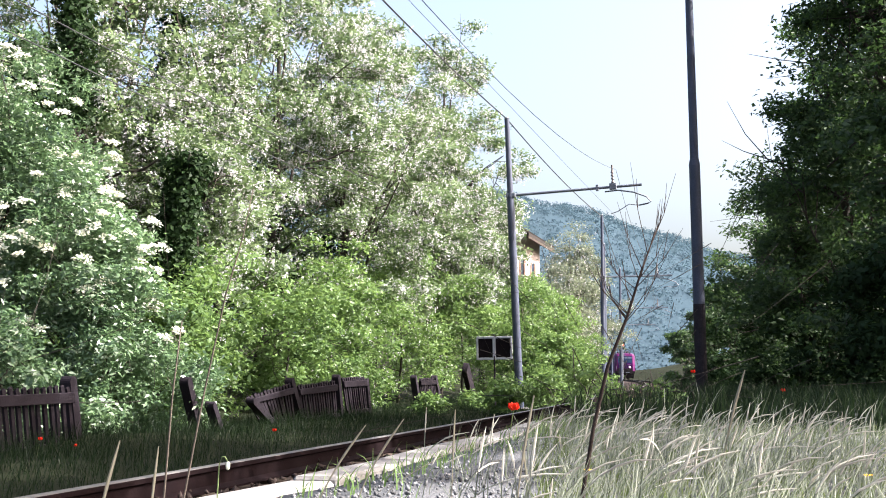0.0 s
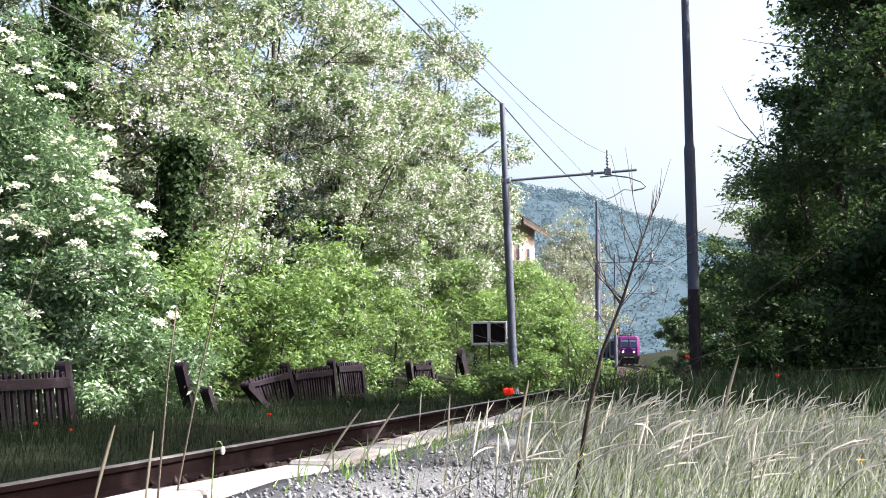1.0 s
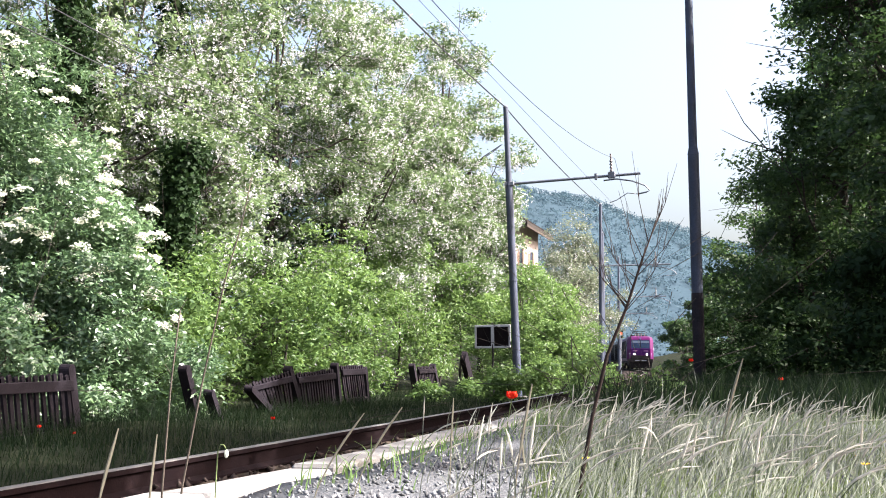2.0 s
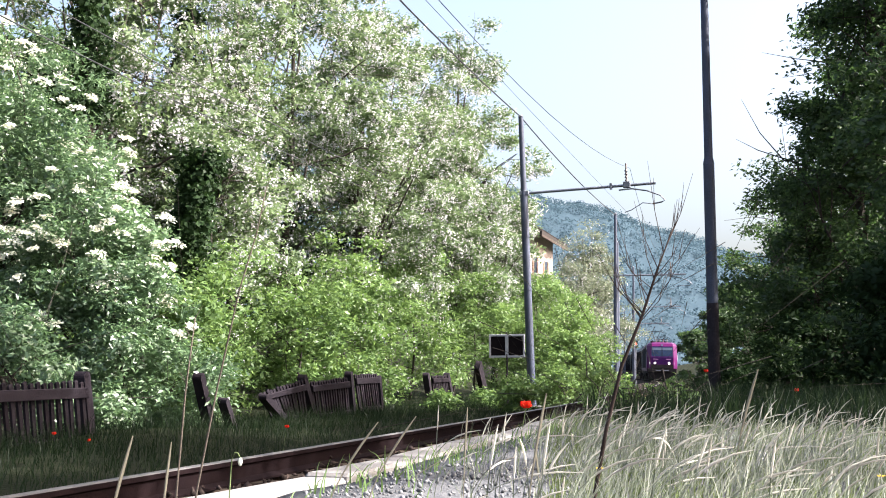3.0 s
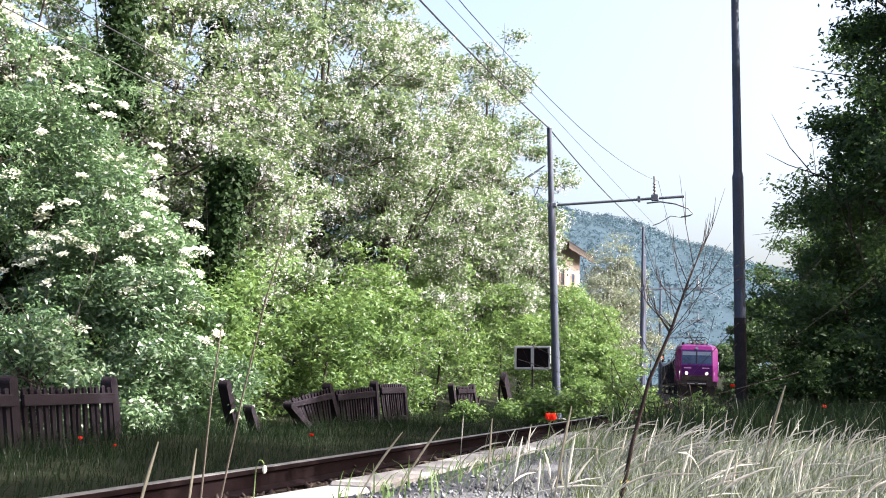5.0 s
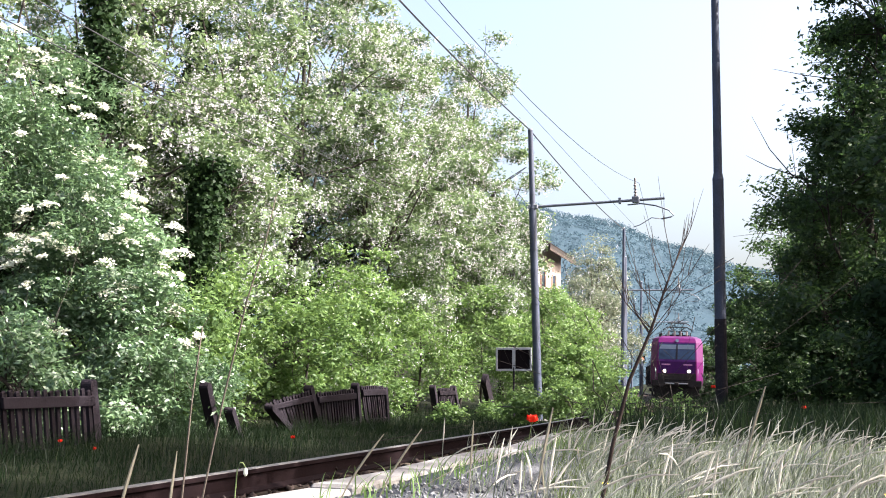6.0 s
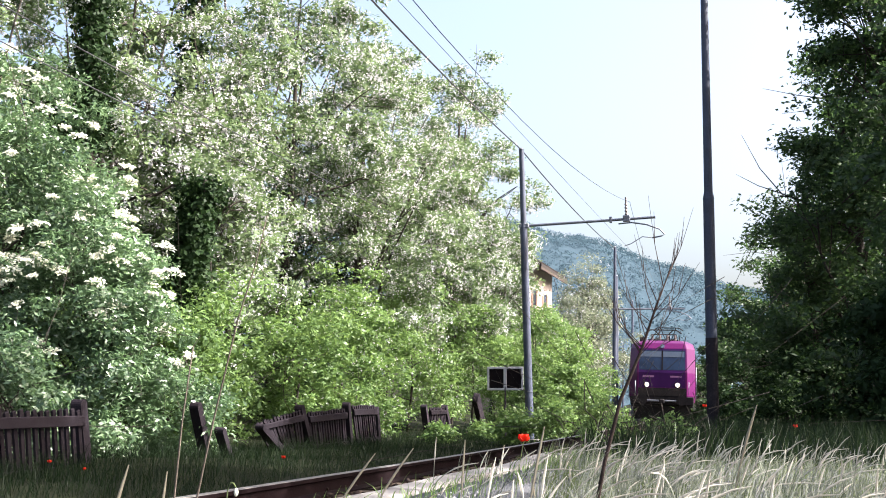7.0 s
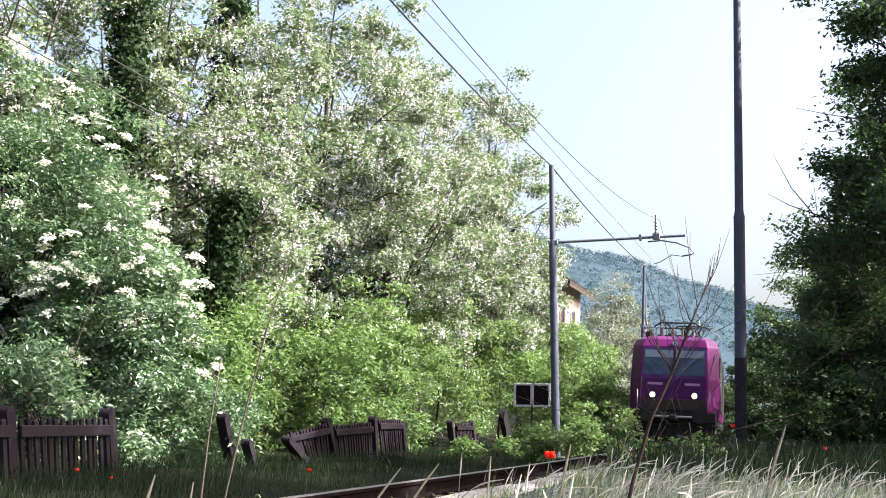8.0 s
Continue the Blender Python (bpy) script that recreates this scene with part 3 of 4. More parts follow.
def build_fence():
    for post in ((12.75, 0.54, 13.0, -0.42), (15.0, 0.55, 15.27, -0.36), (18.5, 0.53, 19.0, -0.28), (23.05, 0.50, 23.86, -0.40), (25.9, 0.59, 26.22, -0.30),
                 (27.95, 0.50, 28.25, -0.30), (32.1, 0.57, 32.7, -0.28), (34.2, 0.56, 35.0, -0.26)):
        build_post(*post)
    build_post(20.55, 0.14, 22.1, -0.46, 4, x=-9.12, half=0.06)          # the end post, fallen over
    build_post(18.95, 0.12, 19.35, -0.26, 5, x=-9.1, half=0.06)
    build_post(36.65, 0.87, 38.0, 0.15, 8, x=-9.1, half=0.16)  # broad slab leaning in the grass
    build_panel(10.3, 0.40, 12.7, 0.40, 16, 16, 3, seed=2)
    build_panel(12.9, 0.40, 14.95, 0.42, 16, 17, 3, seed=3)
    build_panel(20.85, 0.17, 22.95, 0.41, 60, 33, 6, h=1.0, seed=4)
    build_panel(23.35, 0.37, 25.6, 0.46, 33, 25, 4, seed=5)
    build_panel(26.15, 0.53, 27.8, 0.55, 21, 18, -2, seed=6)
    build_panel(32.4, 0.51, 34.0, 0.51, 33, 40, 3, seed=7)


# ---------------------------------------------------------------- house
def build_house():
    """House with its gable to the south and a sunlit side wall under deep eaves."""
    h = thing("house", pose(-15.05, 75, 0), "olive plastered house with a pink side wall and deep tiled eaves", "house")
    x0, depth, e, over = -9.4, 8.4, 9.8, 0.95
    mid, ridge_z = x0 / 2, 12.6
    part("gable_wall", loft([[(x0, y, -1), (0, y, -1), (0, y, e), (mid, y, ridge_z - 0.15), (x0, y, e)] for y in (0.0, 0.35)]), M_PLASTER, h)
    part("side_wall", box(-0.35, 0.0, 0.352, depth, -1, e), M_PINK, h, "pale pink plastered side wall")
    part("side_wall", box(x0, x0 + 0.35, 0.352, depth, -1, e), M_PLASTER, h)
    part("back_wall", box(x0 + 0.352, -0.352, depth - 0.35, depth, -1, e), M_PLASTER, h)
    part("corner_strip", box(-0.3, 0.02, -0.02, 0.0, -1, e - 0.1), M_PINK, h)
    for y in (1.5, 5.2):
        for z in (2.4, 6.6):
            w = part("window", box(-0.02, 0.012, y, y + 1.0, z, z + 1.5), M_GLASS, h)
            part("window_sill", box(0.0, 0.12, y - 0.1, y + 1.1, z - 0.1, z - 0.004), M_PLASTER, w)
            for k in (-0.52, 1.02):
                part("shutter", box(0.004, 0.05, y + k, y + k + 0.5, z, z + 1.5, 0.01), M_SHUTTER, w)
    slope = (ridge_z - e) / -mid
    for side in (-1, 1):
        xe, ze = (over, e - over * slope) if side > 0 else (x0 - over, e - over * slope)
        ring = [(mid, ridge_z), (xe, ze), (xe, ze + 0.2), (mid, ridge_z + 0.22)]
        roof = part("roof", loft([[(x, y, z) for x, z in ring] for y in (-0.7, depth + 0.6)]), M_ROOF, h, "weathered roof tiles, coloured dark like the shaded underside of the eaves")
        for k in range(26):
            y = -0.68 + k * (depth + 1.2) / 26
            tube_part("tile_row", [(mid, y, ridge_z + 0.22), (xe, y, ze + 0.2)], 0.09, M_ROOF, roof, 5)
        part("eaves_board", box(min(xe, xe - side * 0.06), max(xe, xe - side * 0.06), -0.72, depth + 0.62, ze - 0.14, ze + 0.0), M_WOODDARK, h)
        for k in range(10):
            y = -0.4 + k * 0.98
            xw = 0.0 if side > 0 else x0
            tube_part("rafter", [(xw, y, e - 0.12), (xe, y, ze - 0.06)], 0.07, M_WOODDARK, h, 4)
    part("chimney", box(mid - 1.2, mid - 0.6, 4, 4.6, ridge_z - 0.6, ridge_z + 0.9, 0.02), M_PLASTER, h)


# ---------------------------------------------------------------- trees and bushes
def branchy(rng, base, blobs, r, material, parent, limbs=9, name="trunk"):
    """A leaning, tapering trunk with limbs that reach into the crown."""
    b = np.array(blobs, float)
    top = b[np.argmax(b[:, 2])]
    base = np.array(base, float)
    tip = np.array([top[0], top[1], top[2] + top[5] * 0.3])
    pts = [base + (tip - base) * t + np.array([math.sin(t * 5 + base[0]) * 0.25, math.cos(t * 4 + base[1]) * 0.25, 0]) * t for t in np.linspace(0, 1, 9)]
    v, f = tube(pts, [r * (1.25 if i == 0 else 1 - 0.88 * i / 8) for i in range(9)], 8)
    tr = mesh_ob(name, v, f, material, parent, smooth=True)
    for i in range(limbs):
        bits = []
        k = b[rng.integers(len(b))]
        end = k[:3] + unit(rng.normal(0, 1, (1, 3)))[0] * k[3:6] * 0.98
        t0 = rng.uniform(0.25, 0.8)
        st = pts[int(t0 * 8)]
        mid = (st + end) / 2 + np.array([0, 0, 0.35]) + rng.normal(0, 0.3, 3)
        q = [st * (1 - u) ** 2 + mid * 2 * u * (1 - u) + end * u * u + rng.normal(0, 0.05, 3) * math.sin(math.pi * u) for u in np.linspace(0, 1, 7)]
        rr = r * (0.42 - 0.22 * t0)
        bits.append(tube(q, [rr * (1 - 0.85 * u) + 0.004 for u in np.linspace(0, 1, 7)], 5))
        for j in range(4):
            s2 = q[3 + j % 3]
            e2 = s2 + rng.normal(0, 0.8, 3)
            bits.append(tube([s2, (s2 + e2) / 2 + rng.normal(0, 0.1, 3), e2], [rr * 0.35, rr * 0.22, 0.004], 4))
        v, f = join(bits)
        mesh_ob("limb", v, f, material, parent)
    return tr


def build_tree(name, seed, base, blobs, r, twigs, per, size, material, label, blossom=0, spread=0.24, group="", category="tree", trunk_mat=None, up=0.5, limbs=14, raceme=0.13, clump=0.7, each=16, flat=0.42, flatten=0.55, inner=0.6):
    rng = np.random.default_rng(seed)
    x, y = base
    z = ground_z(x, y) - 0.1
    t = thing(name, pose(x, y, z), label, category, group)
    bl = [(bx, by, bz - z, a, b, c) for bx, by, bz, a, b, c in blobs]
    bl = [(q[0] - x, q[1] - y, *q[2:]) for q in bl]
    branchy(rng, (0, 0, 0), bl, r, trunk_mat or M_BARK, t, limbs)
    cen, nrm = shell(rng, bl, twigs, inner, clump, each, flatten)
    v, f = leaves(rng, cen, per, (spread, spread, spread * 0.6), size, up, 0.3, flat, nrm)
    mesh_ob("crown", v, f, material, t)
    if blossom:
        pick = cen[(rng.random(len(cen)) < 0.64) & (nrm[:, 2] > -0.5)]
        v, f = racemes(rng, pick, blossom, (spread * 1.1, spread * 1.1, spread * 0.8), raceme)
        tagged(mesh_ob("blossom", v, f, M_BLOSSOM, t, "hanging bunches of white blossom"), kind="stuff")
    return t


def blob_set(rng, x, y, z0, z1, r, n=7, thin=1.0):
    """Overlapping rounded masses that make up one crown between the heights z0 and z1."""
    out = []
    for i in range(n):
        t = (i + 0.5) / n
        rr = r * (0.62 + 0.5 * math.sin(math.pi * min(1, t * 0.85 + 0.12))) * rng.uniform(0.75, 1.05) * 0.72
        a = rng.uniform(0, 2 * math.pi)
        o = r * 0.55 * (1 - 0.6 * t)
        out.append((x + math.cos(a) * o * thin, y + math.sin(a) * o, z0 + (z1 - z0) * (0.08 + 0.84 * t), rr, rr, rr * 0.72))
    return out


def build_left_trees():
    robinia = "robinia tree in full white blossom"
    spec = [  # x, y, bottom, top, radius, twigs
        (-16.4, 21.2, 3.0, 13.0, 2.6, 1600), (-15.5, 25.5, 2.5, 13.5, 3.4, 1900), (-13.6, 28.5, 2.0, 11.5, 2.8, 1700),
        (-14.5, 33.5, 2.5, 14.5, 3.4, 2100), (-12.6, 36.5, 2.0, 11.5, 2.9, 1700), (-14.2, 41.5, 3.0, 15.5, 3.4, 1900),
        (-12.0, 44.0, 3.0, 12.0, 2.7, 1500), (-13.4, 50.0, 3.0, 16.8, 3.1, 2100), (-12.6, 55.0, 3.0, 9.0, 1.7, 900),
        (-17.8, 30.0, 4.0, 16.5, 4.2, 700), (-18.0, 39.0, 6.0, 18.0, 4.2, 500), (-19.0, 22.5, 3.0, 15.5, 4.4, 500), (-17.0, 16.5, 2.0, 11.5, 3.0, 300), (-13.4, 26.4, 2.0, 8.0, 1.7, 900)]
    for i, (x, y, z0, z1, r, tw) in enumerate(spec):
        rng = random.Random(100 + i)
        build_tree("robinia_tree", 200 + i, (x, y), blob_set(rng, x, y, z0, z1, r, 8), 0.17, tw, 13, 0.168, M_ROBINIA, robinia, blossom=4 if tw > 700 else 1, group="blossoming trees", spread=0.16, raceme=0.185, clump=0.6, limbs=16)
    shrubs = [(-10.7, 21.5, 2.6, 1.5), (-11.3, 24.5, 3.6, 1.8), (-10.8, 28.0, 3.2, 1.7), (-11.0, 31.5, 4.2, 1.9), (-10.6, 35.0, 3.8, 1.7), (-10.9, 38.5, 4.6, 1.9), (-10.4, 42.0, 4.0, 1.6), (-10.6, 46.0, 5.0, 1.9),
              (-9.9, 50.5, 4.4, 1.6), (-10.0, 55.0, 5.2, 1.7), (-9.8, 60.0, 5.0, 1.5), (-12.4, 20.9, 2.4, 1.3)]
    shrubs = [(x - 0.75, y, h, r) for x, y, h, r in shrubs] + [(-8.7, 44.5, 4.3, 1.35), (-7.75, 46.5, 3.9, 1.2), (-7.3, 43.2, 2.1, 0.9), (-9.3, 52.0, 5.2, 1.4)]
    for i, (x, y, h, r) in enumerate(shrubs):
        rng = random.Random(300 + i)
        build_tree("shrub", 320 + i, (x, y), blob_set(rng, x, y, -0.3, h, r, 6), 0.05, 1000, 10, 0.14, M_SHRUB, "bright yellow green shrub growing behind the fence", group="shrubs behind the fence", category="shrub", spread=0.13, limbs=7, clump=0.5, blossom=i % 2, raceme=0.09)
    # added understorey whose near-black leaves paint the dark hollows behind the blossom
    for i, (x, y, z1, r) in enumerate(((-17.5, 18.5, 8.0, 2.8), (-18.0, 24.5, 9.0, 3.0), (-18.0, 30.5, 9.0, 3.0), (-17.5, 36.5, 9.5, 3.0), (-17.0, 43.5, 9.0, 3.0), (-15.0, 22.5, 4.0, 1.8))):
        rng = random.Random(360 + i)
        build_tree("understorey_shade", 370 + i, (x, y), blob_set(rng, x, y, 0.2, z1, r, 7), 0.1, 520, 12, 0.26, M_IVYSHADE, "added tree with near-black leaves for the shade behind the blossom", group="understorey trees", spread=0.3, clump=0.7)
    for i, (x, y, z1, r) in enumerate(((-11.7, 77.0, 10.4, 2.1), (-10.6, 70.0, 7.4, 1.6), (-13.2, 90.0, 9.5, 2.5))):
        rng = random.Random(340 + i)
        build_tree("pale_tree", 350 + i, (x, y), blob_set(rng, x, y, 0.5, z1, r, 7), 0.12, 1200, 10, 0.18, M_PALELEAF, "pale whitish green tree in blossom near the line", group="pale trees", spread=0.2, blossom=1, raceme=0.16)


def build_ivy_trunks():
    for i, (x, y, h, dx) in enumerate(((-14.0, 22.6, 10.5, -0.3), (-12.3, 23.4, 5.6, 0.5), (-15.2, 28.5, 11.5, 0.4))):
        rng = np.random.default_rng(380 + i)
        z = ground_z(x, y) - 0.1
        t = thing("ivy_clad_trunk", pose(x, y, z), "old tree trunk wrapped in patches of dark ivy", "tree trunk", "ivy-clad trunks")
        line = [(dx * t1 * t1 + 0.1 * math.sin(7 * t1 + i), 0.1 * math.sin(5 * t1), h * t1) for t1 in np.linspace(0, 1, 9)]
        tube_part("trunk", line, [0.19 * (1 - 0.7 * k / 8) for k in range(9)], M_BARK, t, 8)
        n = 2400
        hh = rng.random(n) ** 0.9 * h
        hh = hh[np.sin(hh * 1.9 + 2 * i) + 0.5 * np.sin(hh * 4.3) > -0.95]
        n = len(hh)
        a = rng.uniform(0, 2 * math.pi, n)
        rad = 0.14 + (0.2 + 0.5 * np.sin(hh * 1.1 + i + np.sin(a * 2)) ** 4) * rng.random(n) ** 0.7 * (1 - 0.4 * hh / h)
        nrm = np.stack([np.cos(a), np.sin(a), np.zeros(n)], 1)
        cc = nrm * rad[:, None] + np.stack([dx * (hh / h) ** 2, np.zeros(n), hh], 1)
        v, f = leaves(rng, cc, 5, (0.09, 0.09, 0.1), 0.11, 0.1, 0.5, 0.8, nrm)
        mesh_ob("ivy", v, f, M_IVYSHADE, t, "dark ivy climbing the trunk")


def build_elder():
    """Elders behind the fence: their crowns fall in one slope from left to right."""
    bushes = [
        ((-13.6, 19.6), [(-14.2, 19.9, 3.6, 1.2, 1.2, 0.9), (-13.9, 19.4, 4.3, 1.3, 1.3, 1.0), (-13.5, 19.6, 5.4, 1.0, 1.1, 0.9), (-14.4, 19.8, 6.3, 1.1, 1.1, 0.9), (-12.8, 19.3, 3.5, 1.2, 1.2, 1.1), (-12.7, 19.6, 4.5, 0.8, 0.9, 0.7)], 2300),
        ((-11.8, 18.9), [(-11.7, 18.7, 0.8, 1.0, 1.0, 1.0), (-11.9, 18.9, 2.1, 1.3, 1.2, 1.0), (-11.5, 19.0, 3.1, 1.0, 1.0, 0.7), (-12.2, 18.8, 2.9, 0.9, 0.9, 0.7), (-11.0, 18.9, 2.3, 0.9, 0.9, 0.7)], 1800),
        ((-10.7, 18.4), [(-10.8, 18.4, 0.4, 0.9, 0.8, 0.8), (-10.5, 18.6, 1.2, 0.8, 0.8, 0.7), (-10.8, 18.6, 1.9, 0.8, 0.8, 0.6), (-10.2, 19.1, 0.45, 0.75, 0.7, 0.8), (-9.95, 19.4, 0.1, 0.6, 0.6, 0.6), (-10.7, 18.2, -0.1, 0.7, 0.6, 0.5)], 1500),
        ((-10.5, 15.4), [(-10.6, 15.3, 0.3, 0.6, 0.6, 0.6), (-10.9, 15.3, 0.9, 0.5, 0.5, 0.4)], 360)]
    for i, ((x, y), blobs, n) in enumerate(bushes):
        t = build_tree("elder_bush", 410 + i, (x, y), blobs, 0.06, n, 14, 0.108, M_ELDER, "elder bush with glossy leaves and flat cream flower heads", group="elder bushes", category="bush", spread=0.12, limbs=8, clump=0.34, each=13, flat=0.38)
        rng = np.random.default_rng(420 + i)
        bl = np.array([(q[0] - x, q[1] - y, q[2] - t.location.z, *q[3:]) for q in blobs])
        cen, nrm = shell(rng, bl, 900, 1.0, 0.25, 1)
        depth = np.min(np.linalg.norm((cen[:, None] - bl[None, :, :3]) / bl[None, :, 3:], axis=2), axis=1)
        ok = (depth > 1.0) & (cen @ np.array([0.45, -0.4, 0.8]) > (1.3 if i < 3 else 9)) & (nrm[:, 2] > -0.2) & (cen[:, 2] > 1.6)
        keep = (85, 60, 4, 0)[i]
        cen, nrm = cen[ok][:keep], nrm[ok][:keep]
        if not len(cen):
            continue
        axis = unit(nrm * 0.35 + np.array([0.2, -0.35, 0.9]))
        # each flower head: a shallow dome of small florets
        k = 60
        a, rad = rng.uniform(0, 2 * math.pi, (len(cen), k)), np.sqrt(rng.random((len(cen), k))) * rng.uniform(0.08, 0.19, (len(cen), 1))
        e1 = unit(np.cross(axis, np.array([0.3, 1.0, 0.1])))
        e2 = np.cross(axis, e1)
        pts = cen[:, None] + e1[:, None] * (np.cos(a) * rad)[..., None] + e2[:, None] * (np.sin(a) * rad)[..., None] + axis[:, None] * (0.09 - rad * rad * 2.5)[..., None]
        v, f = leaves(rng, pts.reshape(-1, 3), 1, (0.004, 0.004, 0.004), 0.062, 0.3, 0.0, 0.9, np.repeat(axis * 2, k, axis=0))
        tagged(mesh_ob("flower_head", v, f, M_UMBEL, t, "flat cream-white flower heads"), kind="stuff")


def build_right_trees():
    lab = "tall tree on the bank with dense foliage coloured dark for shade"
    spec = [  # x, y, bottom, top, radius, twigs
        # trees nearer than y = 20 stand out of view, added to cast shade
        (4.2, 21.5, 1.2, 11.0, 2.9, 2300), (3.8, 26.5, 0.6, 11.4, 3.0, 2300), (1.6, 25.6, 7.0, 11.6, 2.1, 1300), (2.5, 33.5, 0.4, 9.6, 2.7, 1800), (1.2, 43.0, 0.3, 7.5, 2.4, 1200),
        (0.4, 53.0, 0.3, 6.5, 2.6, 900), (6.2, 31.0, 1.0, 11.0, 3.2, 400), (5.2, 40.0, 1.0, 11.0, 3.4, 300), (-0.4, 66.0, 0.0, 6.5, 2.8, 700),
        (5.6, 16.4, 2.0, 12.5, 2.3, 1100), (-3.8, 92.0, 0.0, 6.8, 2.7, 600), (-8.2, 132.0, -0.3, 6.4, 3.0, 600), (8.0, 22.0, 1.5, 11.0, 3.2, 400), (6.4, 10.6, 8.2, 14.8, 2.1, 900),
        (5.2, 18.8, 2.2, 11.0, 2.2, 1100), (1.0, 32.0, 1.6, 6.6, 1.6, 1100), (0.4, 38.0, 0.6, 5.8, 1.6, 900), (6.3, 11.2, 5.0, 13.2, 2.1, 1100), (6.5, 7.3, 5.6, 12.8, 1.8, 1100),
        (7.8, 16.4, 10.0, 18.0, 2.5, 1000), (6.4, 14.4, 6.0, 15.0, 2.3, 900), (-6.2, 112.0, -0.2, 4.6, 2.2, 400), (2.0, 29.2, 4.4, 9.4, 1.9, 1100)]
    for i, (x, y, z0, z1, r, tw) in enumerate(spec):
        rng = random.Random(500 + i)
        foot = x + 2.4 if z0 == 7.0 else x          # one trunk leans out over the bank
        per, size = (14, 0.132) if x < 5 else (9, 0.17)
        build_tree("bank_tree", 510 + i, (foot, y), blob_set(rng, x, y, z0, z1, r, 8), 0.16, tw, per, size if y < 60 else 0.32, M_SHADELEAF, lab, group="trees on the bank", spread=0.17, clump=0.62, flatten=0.32, inner=0.5, flat=0.5, blossom=0)


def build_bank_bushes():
    # near-black leaves put the deep shade under the bank trees into the colour
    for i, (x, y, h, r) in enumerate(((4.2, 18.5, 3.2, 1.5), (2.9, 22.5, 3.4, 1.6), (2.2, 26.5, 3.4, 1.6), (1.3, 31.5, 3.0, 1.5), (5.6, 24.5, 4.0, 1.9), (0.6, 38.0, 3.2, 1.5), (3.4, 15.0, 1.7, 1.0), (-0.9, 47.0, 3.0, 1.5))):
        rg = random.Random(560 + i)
        build_tree("bank_bush", 570 + i, (x, y), blob_set(rg, x, y, 0.2, h, r, 6), 0.05, 500, 10, 0.17, M_IVYSHADE, "bush on the bank under the trees, coloured near black for shade", group="bushes on the bank", category="bush", spread=0.16, limbs=6, clump=0.45, flatten=0.5)


def build_undergrowth():
    rng = np.random.default_rng(61)
    # leafy plants at the end of the platform
    for i, (x, y, h, r) in enumerate(((-1.5, 10.6, 0.78, 0.16), (-1.4, 11.5, 0.60, 0.17), (-0.85, 11.8, 0.66, 0.13), (-1.15, 13.0, 0.60, 0.16))):
        rg = random.Random(620 + i)
        build_tree("leafy_sprig", 630 + i, (x, y), blob_set(rg, x, y, 0.28, h, r, 5), 0.006, 26, 7, 0.06, M_SHRUB, "bright green leafy sprig at the platform edge", group="leafy sprigs", category="plant", spread=0.045, limbs=5, clump=0.08, each=4, flat=0.5)
    for i, (x, y, h, r) in enumerate(((-8.3, 30.4, -0.1, 0.28), (-8.1, 34.6, -0.05, 0.3), (-7.8, 39.0, 0.5, 0.5), (-6.3, 30.5, 0.5, 0.5), (-6.0, 35.0, 0.7, 0.6), (-7.0, 39.0, 1.2, 0.8), (-5.9, 41.5, 1.4, 0.8), (-6.4, 46.0, 2.2, 1.0))):
        rg = random.Random(640 + i)
        build_tree("weed_clump", 650 + i, (x, y), blob_set(rg, x, y, -0.3, h, r, 5), 0.02, 260, 9, 0.11, M_SHRUB, "fresh green weeds beside the track near the board", group="weed clumps", category="weeds", spread=0.09, limbs=5, clump=0.22, each=6, flat=0.5)
    n = 29000
    y = 3.5 + 44 * rng.random(n) ** 1.25
    x = np.array([track_x(a) for a in y]) - 1.85 - 4.6 * rng.random(n)
    z = np.array([ground_z(a, b) for a, b in zip(x, y)])
    tall = np.array([0.15 + 0.16 * smooth(2.6, 5.2, track_x(b) - a) for a, b in zip(x, y)])
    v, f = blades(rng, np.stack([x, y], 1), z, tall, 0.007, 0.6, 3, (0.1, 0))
    tagged(mesh_ob("verge_grass", v, f, M_GRASS), "thick green grass between the track and the fence, darkened for shade", "grass", kind="stuff")
    n = 17000
    y = 8.6 + 32 * rng.random(n) ** 1.5
    x = -0.06 * y - 0.8 + 6.5 * rng.random(n)
    z = np.array([ground_z(a, b) for a, b in zip(x, y)])
    z = np.maximum(z, np.where((y < 23) & (x > -1.45 - 0.012 * y), 0.27, -9))
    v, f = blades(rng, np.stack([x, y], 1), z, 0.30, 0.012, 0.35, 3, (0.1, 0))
    tagged(mesh_ob("bank_grass", v, f, M_GRASS), "grass on the bank under the trees, its shade put into the colour", "grass", kind="stuff")


